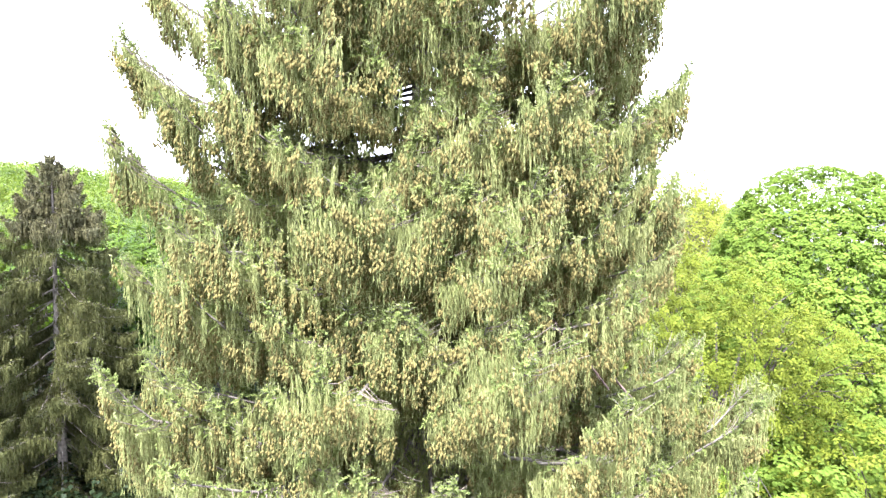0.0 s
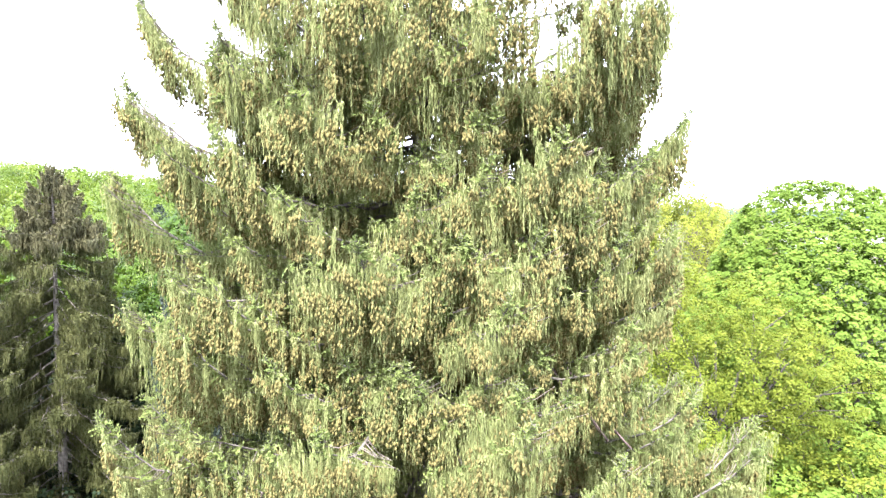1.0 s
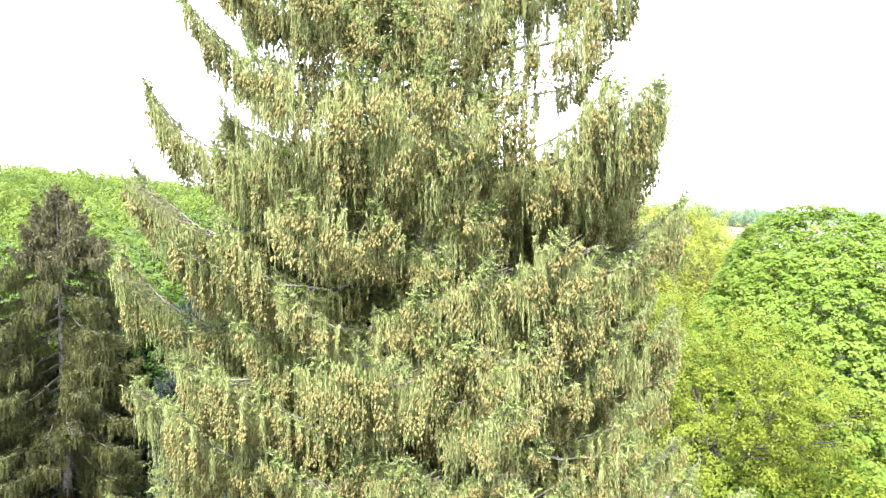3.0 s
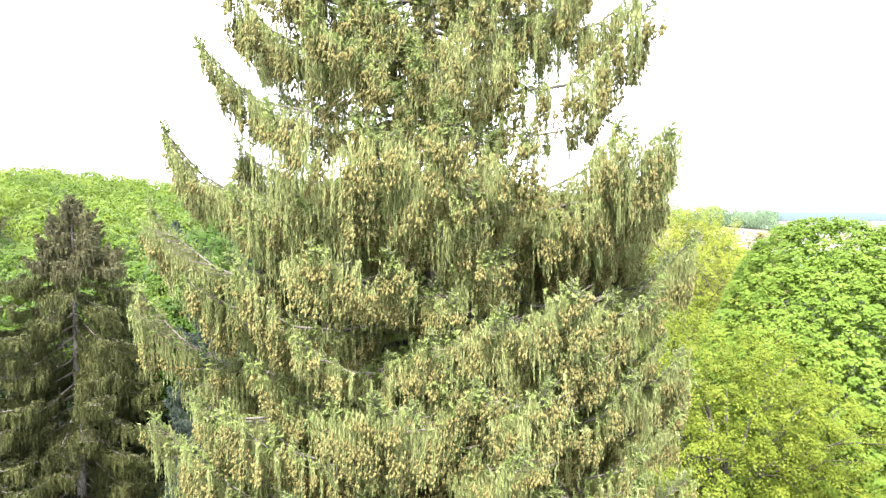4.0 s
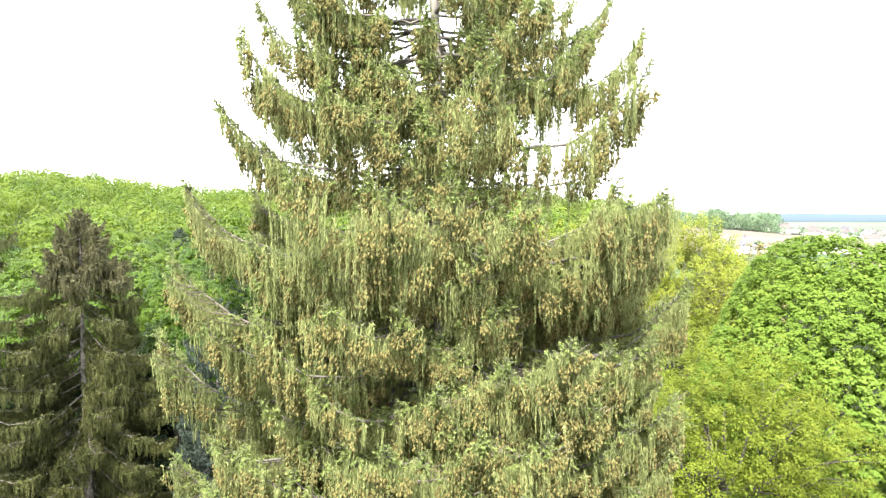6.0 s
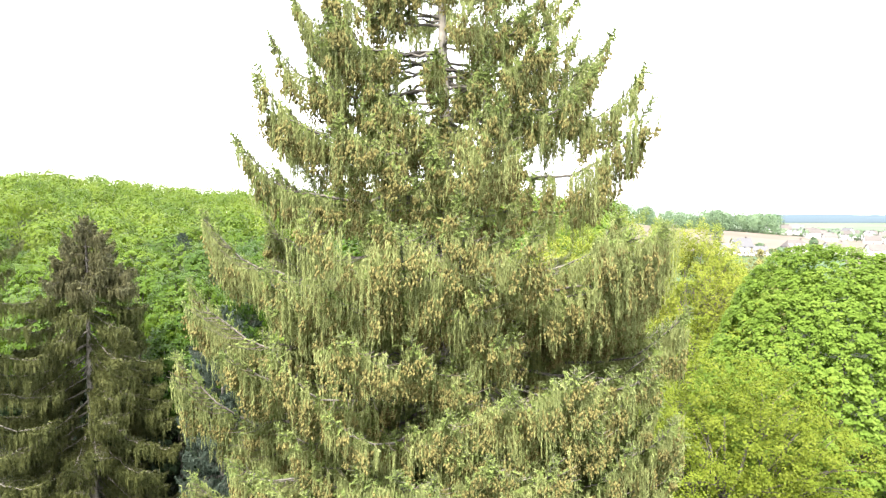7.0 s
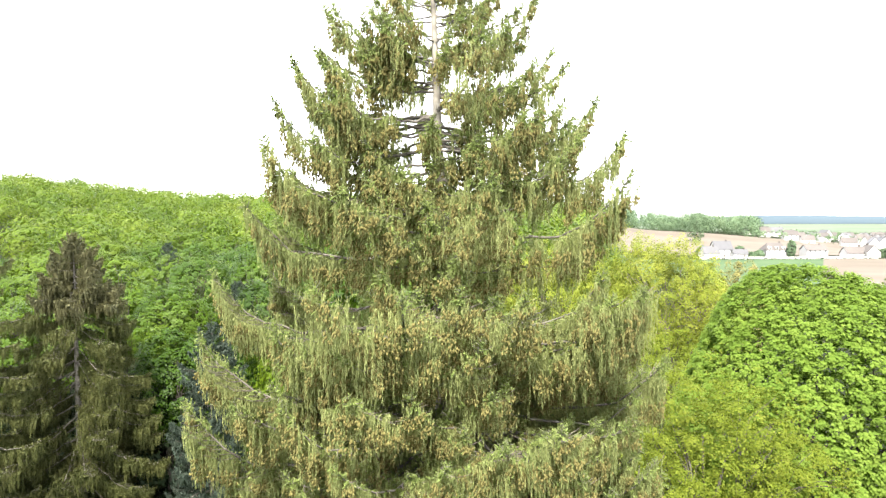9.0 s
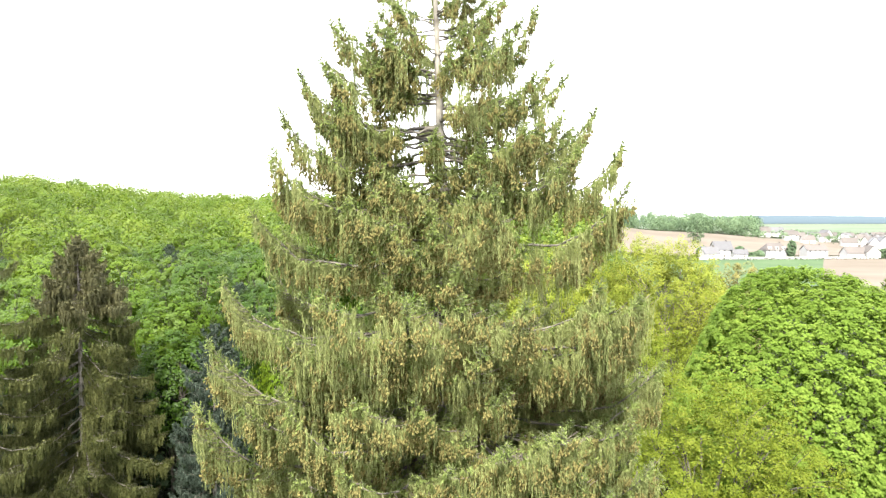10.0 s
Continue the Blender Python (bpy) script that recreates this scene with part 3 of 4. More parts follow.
def broadleaf(at, height, radii, label, material, seed, count, clump, leaves, leaf, lobes=0.16, low=-0.55, limbs=10, twigs=40, flat=0.6, depth=0.25, slim=0.8, bark=None, thick=0.28, category="tree", group="", up=0.5, inner=0, calm=0.0):
    rng = np.random.default_rng(seed)
    tree = thing("broadleaf_tree", pose(*at), label, category, group)
    height -= at[2]
    mid = np.array([0, 0, height - radii[2]])
    (v, f), c = leaf_crown(radii, count, clump, leaves, leaf, rng, lobes, low, up, flat, depth, slim, calm)
    t = np.linspace(0, 1, 9)
    top = mid[2] + radii[2] * 0.45
    trunk = np.stack([0.25 * np.sin(t * 3), 0.2 * np.sin(t * 4), t * top], -1)
    bark = bark or M_TRUNK
    piece("trunk", mesh_of("trunk", *tube(trunk, thick * (1 - 0.8 * t) + thick * 0.4 * np.exp(-t * 20), 10, rng, 0.03), bark, True), tree)
    ends = c[rng.choice(len(c), min(limbs + twigs, len(c)), replace=False)] + mid
    for e in ends[:limbs]:
        z0 = rng.uniform(0.35, 0.8) * top
        b = np.array([np.interp(z0, trunk[:, 2], trunk[:, 0]), np.interp(z0, trunk[:, 2], trunk[:, 1]), z0])
        tw = limb_tubes(b, [e], thick * 0.42, rng)
        near = ends[limbs:]
        near = near[np.argsort(np.linalg.norm(near - e, axis=1))[:4]] if len(near) else []
        tw += limb_tubes(b + (e - b) * 0.5, [q for q in near], thick * 0.14, rng)
        piece("limb", mesh_of("limb", *merge(tw), bark, True), tree)
    if inner:
        (v2, f2), c2 = leaf_crown(np.array(radii) * 0.955, inner, clump * 1.5, 18, leaf * 1.4, rng, lobes, low, up, 0.9, 0.2, slim)
        v, f = merge([(v, f), (v2, f2)])
    piece("crown", mesh_of("crown", v + mid, f, material), tree, kind="stuff")
    return tree


# ---- fields ----
def sheet(name, us, ys, lift, material, flat_x=False):
    """A sheet of land over rows ys; us are x itself or x as a share of y."""
    X = np.array([[u if flat_x else u * y for u in us] for y in ys])
    Y = np.array([[y for u in us] for y in ys])
    Z = land(X, Y) + lift
    v = np.stack([X, Y, Z], -1).reshape(-1, 3)
    m = len(us)
    i, j = np.meshgrid(np.arange(len(ys) - 1), np.arange(m - 1), indexing="ij")
    f = np.stack([i * m + j, i * m + j + 1, (i + 1) * m + j + 1, (i + 1) * m + j], -1).reshape(-1, 4)
    return mesh_of(name, v, f, material, True)


spread = np.linspace(-1, 1, 181)
xs = np.sign(spread) * (420 * np.abs(spread) + 3700 * np.abs(spread) ** 4)
ys = np.concatenate([np.linspace(-1500, -100, 8), np.linspace(-60, 760, 90), np.linspace(790, 4700, 60)])
tagged(piece("ground", sheet("ground", xs, ys, 0.0, M_GROUND, True)), "dark green ground, woodland shade in its colour, reaching the horizon", "ground", kind="structure")
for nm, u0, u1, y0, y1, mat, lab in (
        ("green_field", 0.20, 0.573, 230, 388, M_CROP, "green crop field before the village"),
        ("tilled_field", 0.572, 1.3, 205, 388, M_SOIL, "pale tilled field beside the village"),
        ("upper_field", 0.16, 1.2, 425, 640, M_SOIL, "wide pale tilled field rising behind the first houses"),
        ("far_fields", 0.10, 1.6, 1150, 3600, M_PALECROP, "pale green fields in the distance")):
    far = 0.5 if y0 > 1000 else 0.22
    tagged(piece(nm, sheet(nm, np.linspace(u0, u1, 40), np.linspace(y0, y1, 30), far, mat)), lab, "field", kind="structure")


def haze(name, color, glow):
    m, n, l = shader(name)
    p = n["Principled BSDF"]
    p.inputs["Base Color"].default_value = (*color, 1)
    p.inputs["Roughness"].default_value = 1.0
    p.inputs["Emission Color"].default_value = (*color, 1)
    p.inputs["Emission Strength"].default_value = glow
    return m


# the last wooded ridge; blue colour and a weak glow imitate distance haze
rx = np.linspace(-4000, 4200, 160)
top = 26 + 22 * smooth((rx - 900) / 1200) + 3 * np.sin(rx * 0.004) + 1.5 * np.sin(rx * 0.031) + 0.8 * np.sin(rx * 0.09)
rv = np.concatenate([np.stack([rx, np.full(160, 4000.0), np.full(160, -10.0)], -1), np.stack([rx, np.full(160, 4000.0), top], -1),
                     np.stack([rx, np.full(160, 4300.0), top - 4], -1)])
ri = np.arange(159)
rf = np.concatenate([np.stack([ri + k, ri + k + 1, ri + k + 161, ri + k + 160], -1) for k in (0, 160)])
tagged(piece("backdrop", mesh_of("backdrop", rv, rf, haze("haze_glow_ridge", (0.036, 0.052, 0.064), 0.6), True)), "blue hazy wooded ridge on the horizon", "backdrop", kind="structure")


# ---- the trees near by ----
hero_spruce()

side_spruce((-34.5, 60.0, 0), 21.2, 0.42, 9.2, "tall brownish spruce with a dense rounded top and drooping limbs", (M_BROWN, M_BROWN_TOP, M_CONE), 3, 3.1, 1.0, 0.26, 6.0, 0.0, (-0.4, 0), lush=2.4)
side_spruce((-40.0, 50.0, 0), 24.0, 0.40, 9.5, "olive spruce with long sweeping drooping limbs", (M_BROWN, M_BROWN, M_CONE), 5, 3.0, 1.9, 0.14, 3.0, lush=1.5)
side_spruce((-20.5, 55.0, 0), 13.6, 0.26, 3.8, "blue-grey spruce with level spreading limbs", (M_BLUE, M_BLUE, M_CONE), 7, 2.8, 0.75, -0.04, 0.0, hang=0.55, lush=2.2)
side_spruce((-46.5, 110.0, 0), 18.6, 0.26, 3.2, "slim blue-grey spruce standing among green trees", (M_BLUE, M_BLUE, M_CONE), 8, 3.6, 0.7, -0.04, 0.0, hang=0.55, lush=2.2)
side_spruce((-27.0, 84.0, 0), 14.5, 0.26, 4.2, "blue-grey spruce half hidden among green trees", (M_BLUE, M_BLUE, M_CONE), 9, 3.2, 0.8, -0.04, 0.0, hang=0.55, lush=2.2)

broadleaf((26.2, 45.0, -DEEP), 18.9, (9.8, 9.4, 12.4), "large round maple in fresh bright green leaf", M_MAPLE, 21, 5000, 0.42, 42, 0.19, 0.05, -0.8, 14, 30, 0.8, 0.05, 0.85, thick=0.36, inner=2400, calm=0.5)
broadleaf((14.2, 35.0, -DEEP), 13.8, (6.8, 5.8, 6.0), "young-leaved oak with thin yellow-green sprays", M_OAK, 22, 900, 0.55, 85, 0.125, 0.22, -0.7, 16, 70, 0.8, 0.5, 0.6, thick=0.24, inner=260)
broadleaf((23.0, 68.0, -DEEP), 20.8, (7.0, 7.0, 8.0), "tall oak with sparse yellow spring leaves", M_OAKTALL, 23, 1000, 0.65, 70, 0.20, 0.20, -0.7, 16, 80, 1.4, 0.4, 0.55, bark=M_TWIG, thick=0.3, inner=250)
broadleaf((13.0, 73.0, -DEEP), 19.6, (8.5, 7.0, 7.6), "wide oak in yellow-green spring leaf", M_OAKTALL, 24, 1100, 0.65, 70, 0.20, 0.18, -0.7, 14, 60, 1.2, 0.35, 0.6, bark=M_TWIG, thick=0.3, inner=250)
broadleaf((33.0, 76.0, -DEEP), 17.0, (4.2, 4.2, 6.0), "budding tree with thin pale beige-green leaves", M_OAKPALE, 25, 300, 0.6, 60, 0.26, 0.2, -0.7, 14, 80, 1.0, 0.6, 0.5, thick=0.22)


for x, y, top, rad, lab in ((68.0, 142.0, 11.4, 3.6, "small round green tree before a crop field"), (74.5, 141.0, 10.6, 2.2, "small dark bush before a crop field"), (96.0, 158.0, 9.6, 4.2, "grey-green tree at the field's edge"), (104.0, 150.0, 8.8, 4.5, "grey-green tree at the field's edge")):
    broadleaf((x, y, float(land(np.array(x), np.array(y)))), top, (rad, rad, 4.4), lab, M_WOODFAR, int(x), 260, 0.6, 22, 0.35, 0.12, -0.8, 5, 12, 0.8, 0.2, thick=0.18, inner=80)


for x, y, top, rad in ((-29.0, 69.5, 11.0, 4.6), (-24.5, 73.0, 8.5, 4.2), (-31.5, 75.5, 13.5, 4.6)):
    broadleaf((x, y, -DEEP), top, (rad, rad, 6.4), "green tree filling a gap beside tall spruces", M_WOOD, int(-x * 10), 420, 0.6, 30, 0.24, 0.12, -0.9, 6, 14, 0.8, 0.15, thick=0.2, inner=160, calm=0.6)


# ---- the wood ----
def wood_meshes(grade, rng):
    """One crown and trunk of the wood; grade 0 fine, 1 middling, 2 coarse."""
    radii = (rng.uniform(4.8, 6.2), rng.uniform(4.8, 6.2), rng.uniform(5.0, 6.6))
    count, clump, leaves, leaf = ((430, 0.62, 30, 0.23), (300, 0.78, 20, 0.32), (55, 1.7, 13, 0.85))[grade]
    (v, f), c = leaf_crown(radii, count, clump, leaves, leaf, rng, 0.13, -0.45, 0.25, 0.8, 0.14, 0.9, 1.0)
    crown = mesh_of("crown", v, f, M_WOOD)
    t = np.linspace(0, 1, 6)
    wood = [tube(np.stack([0.3 * np.sin(t * 3), 0.2 * t, t * 26 - 26 + radii[2] * 0.3], -1), 0.24 * (1 - 0.75 * t), 7)]
    wood += limb_tubes(np.array([0.1, 0.1, -4.0]), c[::17 if grade < 2 else 40], 0.09, rng)
    return crown, mesh_of("trunk", *merge(wood), M_TRUNK, True), radii


def woodland():
    rng = np.random.default_rng(41)
    kinds = [[wood_meshes(grade, rng) for k in range(5)] for grade in range(3)]
    keep_off = [(-34.5, 60, 9), (-40, 50, 8), (-20.5, 55, 6), (25.5, 44, 12), (23, 68, 7), (13, 73, 7), (33, 76, 7), (-46.5, 110, 6), (-27, 84, 6)]
    made = []
    tries = 0
    while len(made) < 285 and tries < 20000:
        tries += 1
        y = math.sqrt(rng.uniform(70 ** 2, 190 ** 2))
        x = rng.uniform(-0.80, 0.27) * y
        if any((x - a) ** 2 + (y - b) ** 2 < r * r for a, b, r in keep_off) or any((x - a) ** 2 + (y - b) ** 2 < 84 for a, b in made):
            continue
        made.append((x, y))
        seen = -0.72 < x / y < -0.20
        crown, trunk, radii = kinds[(0 if y < 112 else 1) if seen else 2][rng.integers(5)]
        k = rng.uniform(0.75, 1.25)
        high = rng.uniform(9.0, 17.8)
        under = float(DEEP * (1 - smooth(np.array((y - 75) / 150))))
        lift = high + under - radii[2] * k
        tree = thing("broadleaf_tree", pose(x, y, float(land(np.array(x), np.array(y))), 0, 0, rng.uniform(0, 360)), "broadleaved woodland tree in fresh green leaf", "tree", "trees of the wood")
        place = pose(0, 0, lift) @ Matrix.Scale(k, 4)
        piece("trunk", trunk, tree, at=place)
        piece("crown", crown, tree, at=place, kind="stuff")


def far_wood(name, spots, label, material, quads, spread_r, leaf, seed, lift=(7.5, 14.0)):
    """Woods too far to count: one sheet of lumpy crowns."""
    rng = np.random.default_rng(seed)
    n = len(spots)
    idx = np.repeat(np.arange(n), quads)
    d = unit(rng.normal(size=(len(idx), 3)) + np.array([0, -0.25, 0.65]))
    size = spread_r * rng.uniform(0.6, 1.35, n)
    lump = 1 + 0.18 * np.sin(d[:, 0] * 6 + idx) * np.cos(d[:, 1] * 5 + idx * 2)
    high = rng.uniform(*lift, n) + 0.25 * size + DEEP * (1 - smooth((spots[:, 1] - 75) / 150))
    centre = np.stack([spots[:, 0], spots[:, 1], land(spots[:, 0], spots[:, 1]) + high - size * 0.35], -1)
    p = centre[idx] + d * (size[idx] * lump * rng.uniform(0.93, 1.0, len(idx)))[:, None] * np.array([1, 1, 1.05])
    normal = unit(d + rng.normal(scale=0.10, size=d.shape))
    v, f = leaf_quads(p, normal, leaf * rng.uniform(0.7, 1.3, len(idx)), rng)
    tagged(piece(name, mesh_of(name, v, f, material)), label, "woodland", kind="stuff")


def far_woods():
    rng = np.random.default_rng(43)

    def spots(n, u0, u1, y0, y1):
        y = np.sqrt(rng.uniform(y0 ** 2, y1 ** 2, n))
        return np.stack([rng.uniform(u0, u1, n) * y, y], -1)

    far_wood("far_wood", spots(310, -0.76, -0.16, 184, 360), "fresh green broadleaved wood on the hill's foot", M_WOODFAR, 300, 6.2, 0.80, 44)
    far_wood("far_wood", spots(270, -0.16, 0.245, 184, 360), "green wood behind the tall spruce", M_WOODFAR, 80, 6.2, 1.5, 48)
    far_wood("far_wood", spots(640, -0.76, -0.14, 350, 680), "fresh green broadleaved wood covering the hill", M_WOODFAR, 110, 7.0, 1.3, 47)
    far_wood("far_wood", spots(500, -0.14, 0.245, 350, 680), "green wood on the far slope", M_WOODFAR, 50, 7.2, 1.9, 49)
    # from here outwards the woods carry distance haze in their colour
    far_wood("far_wood", spots(600, -0.62, 0.25, 680, 1000), "wood along the hill's crest, its green dulled by painted haze", M_HAZEWOOD, 60, 8.0, 2.0, 50)
    far_wood("field_edge_trees", spots(300, 0.21, 0.47, 640, 800) + np.array([0, 0.0]), "row of dark green trees along the field's upper edge", M_HAZEWOOD, 150, 7.0, 1.3, 45, (1.0, 15.0))
    far_wood("village_trees", spots(330, 0.43, 1.1, 600, 900), "garden trees among the far houses", M_HAZEWOOD, 60, 3.8, 1.2, 46, (2.0, 5.5))


# ---- the village ----
def box(bm, x0, x1, y0, y1, z0, z1):
    v = [bm.verts.new(c) for c in ((x0, y0, z0), (x1, y0, z0), (x1, y1, z0), (x0, y1, z0), (x0, y0, z1), (x1, y0, z1), (x1, y1, z1), (x0, y1, z1))]
    for q in ((0, 3, 2, 1), (4, 5, 6, 7), (0, 1, 5, 4), (1, 2, 6, 5), (2, 3, 7, 6), (3, 0, 4, 7)):
        bm.faces.new([v[i] for i in q])


def house(at, turn, width, deep, wall_h, roof_h, roof_mat, label, hip=0.0, dormers=0, group="houses of the village"):
    x, y = at
    h = thing("house", pose(x, y, float(land(np.array(x), np.array(y))), 0, 0, turn), label, "house", group)
    w, d = width / 2, deep / 2
    bm = bmesh.new()
    v = [bm.verts.new(c) for c in ((-w, -d, -0.5), (w, -d, -0.5), (w, d, -0.5), (-w, d, -0.5), (-w, -d, wall_h), (w, -d, wall_h), (w, d, wall_h), (-w, d, wall_h), (-w + hip, 0, wall_h + roof_h * 0.96), (w - hip, 0, wall_h + roof_h * 0.96))]
    for q in ((3, 2, 1, 0), (0, 1, 5, 4), (2, 3, 7, 6), (1, 2, 6, 9, 5), (3, 0, 4, 8, 7)):
        bm.faces.new([v[i] for i in q])
    wall = part("wall", bm, M_PLASTER, h)
    bm = bmesh.new()
    o, tk = 0.35, 0.18
    e0, e1 = wall_h - 0.15, wall_h + roof_h + 0.1
    c = [(-w - o, -d - o, e0), (w + o, -d - o, e0), (w + o - hip, 0, e1), (-w - o + hip, 0, e1), (w + o, d + o, e0), (-w - o, d + o, e0)]
    a = [bm.verts.new(p) for p in c]
    b = [bm.verts.new((p[0], p[1], p[2] + tk)) for p in c]
    for q in ((0, 1, 2, 3), (3, 2, 4, 5)):
        bm.faces.new([b[i] for i in q])
        bm.faces.new([a[i] for i in reversed(q)])
    for i, j in ((0, 1), (1, 2), (2, 4), (4, 5), (5, 3), (3, 0)):
        bm.faces.new([a[i], a[j], b[j], b[i]])
    if hip:
        bm.faces.new([b[1], b[4], b[2]])
        bm.faces.new([b[0], b[3], b[5]])
    roof = part("roof", bm, roof_mat, h)
    bm = bmesh.new()
    box(bm, w * 0.45, w * 0.45 + 0.8, -0.35, 0.35, wall_h + roof_h * 0.55, wall_h + roof_h + 1.0)
    part("chimney", bm, M_TILE, roof)
    n = max(int(width / 3), 2)
    for side in (-1, 1):
        for i in range(n):
            px = -w + (i + 0.5) * width / n
            door = i == n // 2 and side < 0
            for storey in range(2 if wall_h > 4.5 else 1):
                z0 = 0.0 if door and storey == 0 else 0.95 + storey * 2.7
                z1 = 2.1 if door and storey == 0 else z0 + 1.25
                bm = bmesh.new()
                ya, yb = (-d - 0.05, -d + 0.04) if side < 0 else (d - 0.04, d + 0.05)
                box(bm, px - 0.62, px + 0.62, ya, yb, z0, z1)
                if door and storey == 0:
                    part("door", bm, M_DOOR, h)
                else:
                    win = part("window", bm, M_FRAME, h)
                    bm = bmesh.new()
                    yc, yd = (ya - 0.02, ya + 0.01) if side < 0 else (yb - 0.01, yb + 0.02)
                    box(bm, px - 0.52, px - 0.04, yc, yd, z0 + 0.08, z1 - 0.08)
                    box(bm, px + 0.04, px + 0.52, yc, yd, z0 + 0.08, z1 - 0.08)
                    part("pane", bm, M_GLASS, win)
    for i in range(dormers):
        px = -w + (i + 0.5) * width / dormers
        bm = bmesh.new()
        box(bm, px - 0.8, px + 0.8, -d + 0.1, -d * 0.3, wall_h + 0.2, wall_h + 1.9)
        dorm = part("dormer", bm, M_PLASTER, roof)
        bm = bmesh.new()
        box(bm, px - 0.5, px + 0.5, -d + 0.06, -d + 0.12, wall_h + 0.7, wall_h + 1.6)
        part("dormer_window", bm, M_GLASS, roof)
    return h


def on_view(u, y):
    return (u * y, y)


def village():
    house(on_view(0.400, 392), 8, 9.5, 8, 3.2, 4.0, M_SLATE, "small white house with a grey slate gable roof")
    house(on_view(0.418, 408), 4, 11, 9, 4.8, 5.0, M_SLATE, "white house with a tall grey slate roof")
    house(on_view(0.446, 396), -6, 8, 6, 2.8, 2.6, M_SLATE, "low white outbuilding beside a garden wall")
    house(on_view(0.497, 398), 0, 12.5, 9, 5.2, 3.8, M_TILE, "white villa with dormers in a brown hipped roof", 2.5, 3)
    house(on_view(0.557, 397), 0, 12.0, 9, 5.0, 2.8, M_TILE, "white two-storey house with a flat brown tiled roof")
    house(on_view(0.617, 392), 0, 11.5, 8, 3.2, 3.6, M_TILE, "long white bungalow with a brown tiled roof")
    house(on_view(0.641, 390), 90, 9.0, 7.5, 4.0, 3.8, M_TILE, "white gabled house end beside a bungalow")
    rng = np.random.default_rng(61)
    for i in range(42):
        u = rng.uniform(0.46, 0.76)
        y = rng.uniform(575, 760) + (0.6 - u) * 300
        house(on_view(u, y), rng.uniform(-30, 30) + (90 if i % 3 == 0 else 0), rng.uniform(9, 14), rng.uniform(7, 9), rng.choice([3.0, 5.0]), rng.uniform(3.2, 5), M_TILE if i % 4 else M_SLATE, "white village house with a steep brown roof" if i % 4 else "white village house with a grey slate roof")
    for i in range(16):
        u, y = rng.uniform(0.60, 0.80), rng.uniform(520, 600)
        house(on_view(u, y), rng.uniform(-25, 25) + (90 if i % 3 == 0 else 0), rng.uniform(9, 13), rng.uniform(7, 9), rng.choice([3.0, 4.8]), rng.uniform(3.4, 4.8), M_TILE if i % 3 else M_SLATE, "white village house with a steep brown roof" if i % 3 else "white village house with a grey slate roof")
    # garden wall along the field, in lengths
    for i in range(16):
        u = 0.392 + i * 0.0165
        bm = bmesh.new()
        box(bm, -3.1, 3.1, -0.12, 0.12, -0.4, 1.5)
        box(bm, -3.15, 3.15, -0.18, 0.18, 1.5, 1.6)
        w = part("garden_wall", bm, M_PLASTER, None)
        w.matrix_basis = pose(u * 386, 386, float(land(np.array(u * 386), np.array(386.0))))
        tagged(w, "long white rendered garden wall along a field", "wall", "garden walls")
    # a clipped conical conifer and garden shrubs
    for u, y, hgt, rad, lab in ((0.524, 392, 11.0, 2.2, "tall clipped conical conifer in a garden"), (0.447, 402, 7.0, 3.2, "round green garden tree"), (0.475, 395, 5.0, 2.4, "round green garden bush"),
                                (0.464, 393, 4.0, 1.8, "small dark garden bush"), (0.39, 415, 6.5, 3.0, "round green tree behind a house"), (0.668, 388, 6.0, 4.5, "grey-green bush beside a house"),
                                (0.381, 520, 24.0, 6.2, "lone dark green tree standing in the tilled field")):
        slim = rad < hgt * 0.3
        level = float(land(np.array(u * y), np.array(float(y))))
        broadleaf((u * y, y, level), hgt + level, (rad, rad, hgt * 0.47), lab, M_HAZEWOOD, int(u * 1000), 170, 0.26 * rad, 14, 0.9, 0.12, -0.95, 4, 8, 0.9, 0.2, thick=0.15)
    # hedge row before the wall
    pts = np.stack([np.linspace(0.40, 0.66, 900) * 383 + rng.normal(scale=0.5, size=900), 383 + rng.normal(scale=0.5, size=900), rng.uniform(0, 1.2, 900) + 0.1], -1)
    pts[:, 2] += land(pts[:, 0], pts[:, 1])
    v, f = leaf_quads(pts, unit(rng.normal(size=(900, 3)) + np.array([0, -0.5, 0.6])), rng.uniform(0.4, 0.9, 900), rng)
    tagged(piece("hedge", mesh_of("hedge", v, f, M_HEDGE_SHADE)), "low dark green hedge along the field's edge", "hedge", kind="stuff")


def car(at, turn):
    x, y = at
    c = thing("car", pose(x, y, float(land(np.array(x), np.array(y))), 0, 0, turn), "small grey parked car before a white house", "car", "parked cars")
    bm = bmesh.new()
    box(bm, -2.1, 2.1, -0.85, 0.85, 0.3, 0.9)
    bmesh.ops.bevel(bm, geom=bm.edges[:], offset=0.12, segments=2, affect="EDGES")
    body = part("body", bm, M_CARS, c)
    bm = bmesh.new()
    box(bm, -1.2, 1.3, -0.75, 0.75, 0.85, 1.45)
    for vv in bm.verts:
        if vv.co.z > 1.2:
            vv.co.x *= 0.72
            vv.co.y *= 0.86
    part("cabin", bm, M_GLASS, c)
    for sx in (-1.3, 1.3):
        for sy in (-0.8, 0.8):
            bm = bmesh.new()
            bmesh.ops.create_cone(bm, cap_ends=True, segments=14, radius1=0.32, radius2=0.32, depth=0.2, matrix=pose(sx, sy, 0.32, 90))
            part("wheel", bm, M_RUBBER, c)


woodland()
far_woods()
village()
for u, t in ((0.541, 4), (0.552, -3), (0.566, 92)):
    car(on_view(u, 388.6 if t < 50 else 389.5), t)


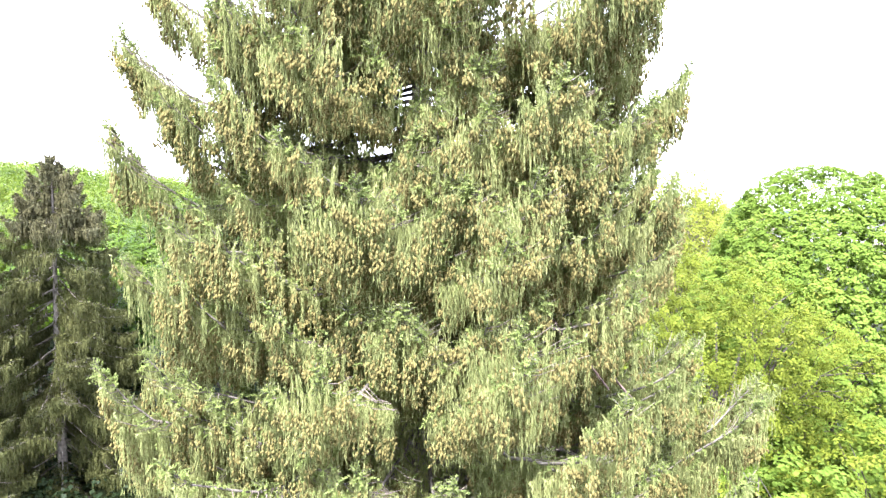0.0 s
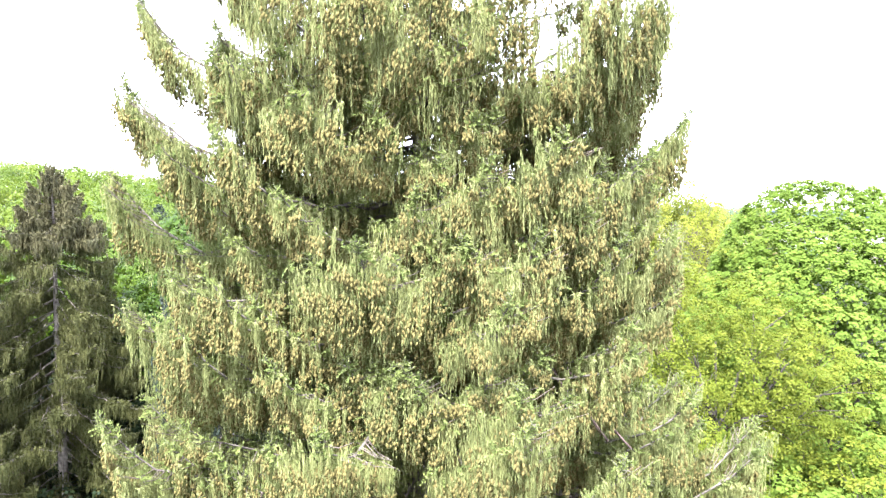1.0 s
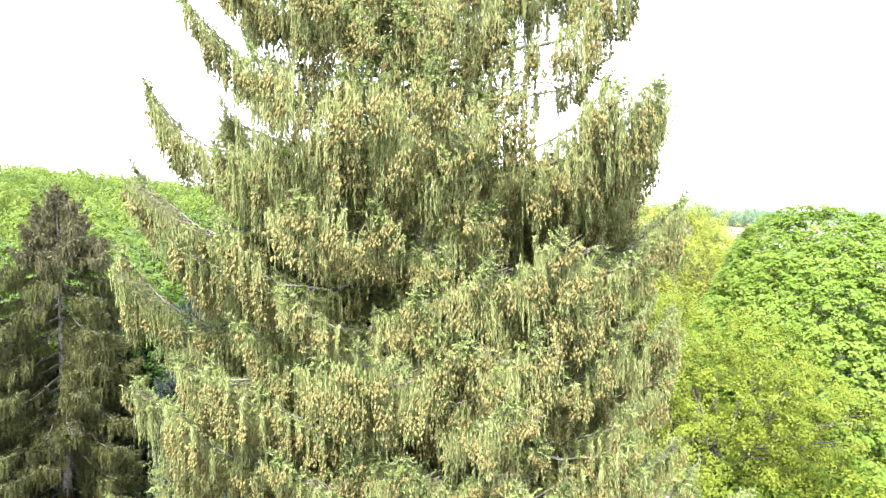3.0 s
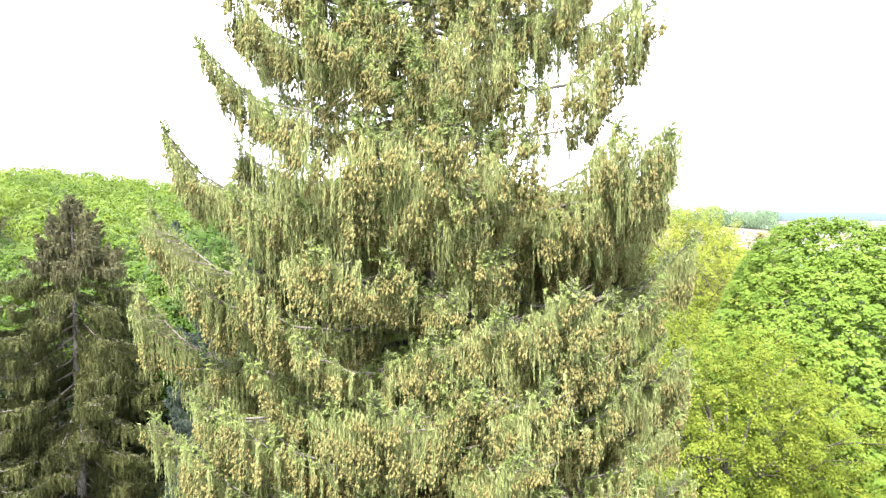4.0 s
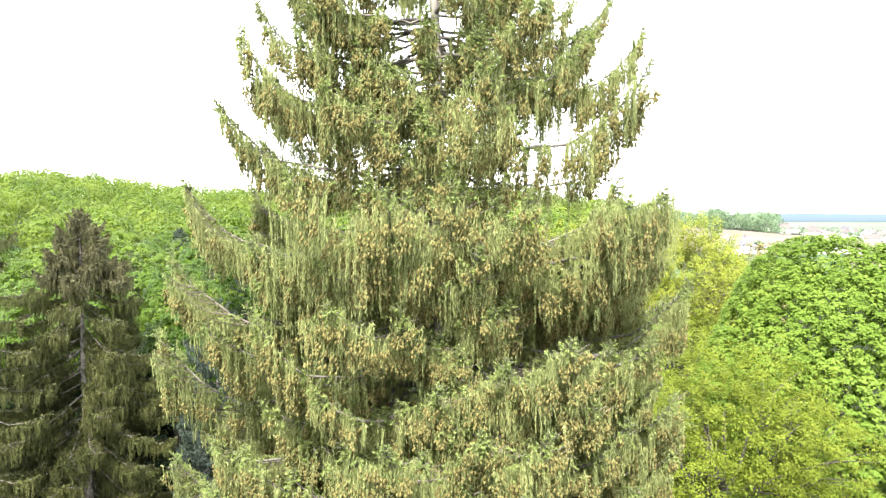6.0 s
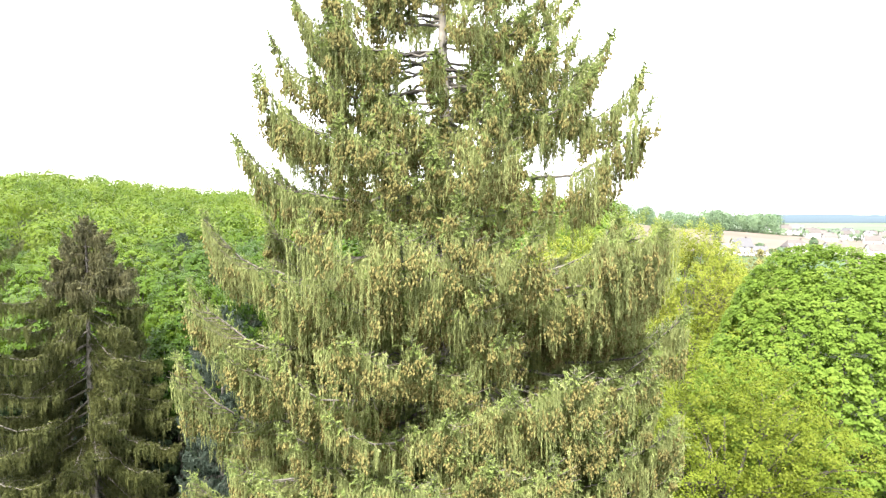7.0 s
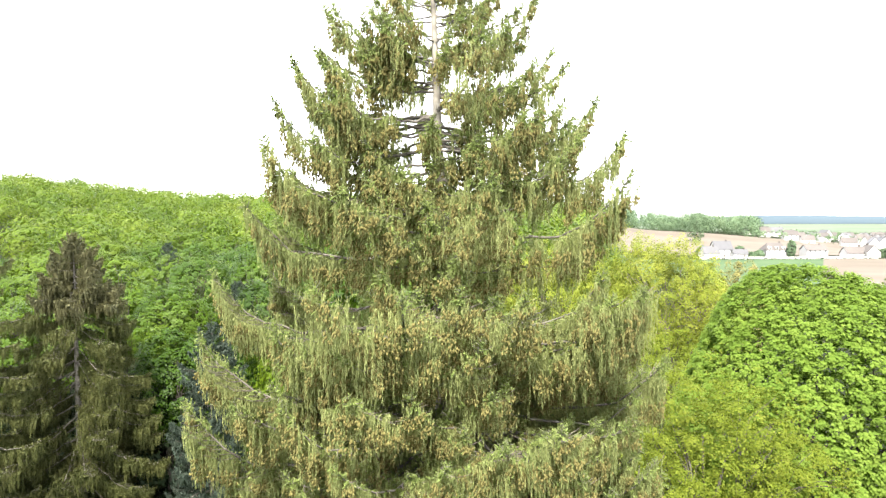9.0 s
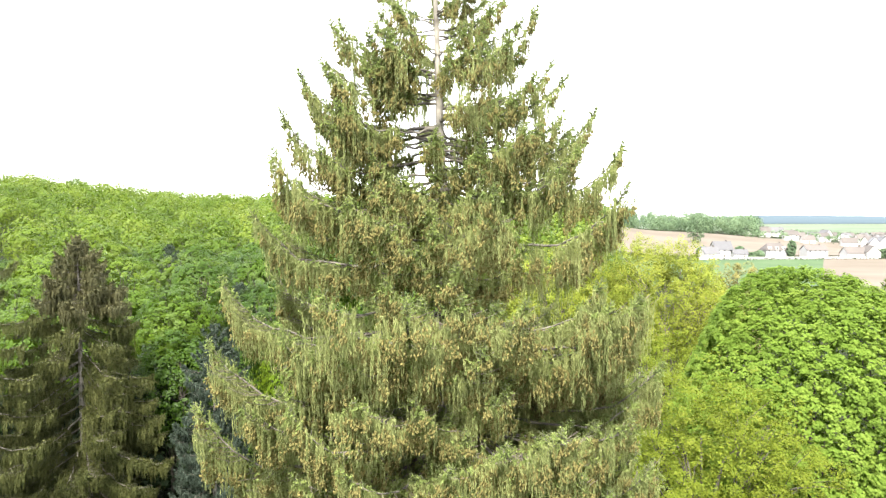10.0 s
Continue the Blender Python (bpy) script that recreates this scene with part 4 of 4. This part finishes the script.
# ---- undergrowth below the near trees ----
def thicket(name, x0, x1, y0, y1, n, high, label, seed, material):
    rng = np.random.default_rng(seed)
    c = np.stack([rng.uniform(x0, x1, n), rng.uniform(y0, y1, n), rng.uniform(0.2, 1.0, n) * high], -1)
    idx = np.repeat(np.arange(n), 12)
    d = unit(rng.normal(size=(len(idx), 3)) + np.array([0, 0, 0.5]))
    p = c[idx] + d * rng.uniform(0.4, 1.1, (len(idx), 1))
    p[:, 2] = np.maximum(p[:, 2], 0.05) + land(p[:, 0], p[:, 1])
    v, f = leaf_quads(p, unit(d + np.array([0, 0, 0.6])), rng.uniform(0.3, 0.6, len(idx)), rng)
    tagged(piece(name, mesh_of(name, v, f, material)), label, "undergrowth", kind="stuff")


# the gloom under the spruces is put into these leaf colours
thicket("undergrowth", -75, -3, 44, 80, 1700, 2.6, "undergrowth below tall spruces, shade painted into its dark green", 71, M_HEDGE_SHADE)
thicket("undergrowth", -75, 60, 14, 54, 1500, 0.9, "low undergrowth between the trees, shade painted into its dark green", 73, M_HEDGE_SHADE)
rng_low = np.random.default_rng(77)
for k in range(16):
    y = rng_low.uniform(66, 78)
    broadleaf((rng_low.uniform(-0.75, -0.08) * y, y, -DEEP), rng_low.uniform(0.0, 6.0), (3.4, 3.4, 3.4), "low tree under tall spruces, dark green with painted shade", M_HEDGE_SHADE, 300 + k, 70, 0.95, 22, 0.55, 0.15, -0.7, 4, 10, 0.7, 0.25, group="low trees of the wood")
for k in range(9):
    y = rng_low.uniform(27, 37)
    broadleaf((rng_low.uniform(0.34, 0.72) * y, y, -DEEP), rng_low.uniform(1.5, 6.0), (3.2, 3.2, 3.0), "young maple in bright green leaf under a larger one", M_MAPLE, 330 + k, 90, 0.75, 30, 0.30, 0.12, -0.8, 4, 10, 0.6, 0.25, group="young maples")
for x, y, top in ((8.6, 33.0, 7.5), (10.8, 29.0, 5.0), (14.0, 28.0, 4.0), (7.4, 39.0, 9.0), (19.0, 30.5, 6.5), (12.5, 52.0, 10.5), (17.5, 56.0, 12.5), (21.0, 60.0, 12.0), (8.5, 56.0, 11.0), (15.5, 48.0, 9.0)):
    broadleaf((x, y, -DEEP), top, (3.6, 3.4, 3.8), "young oak in thin yellow-green leaf", M_OAK, int(x * 100), 150, 0.7, 48, 0.20, 0.18, -0.8, 5, 16, 0.6, 0.4, 0.6, group="young oaks")
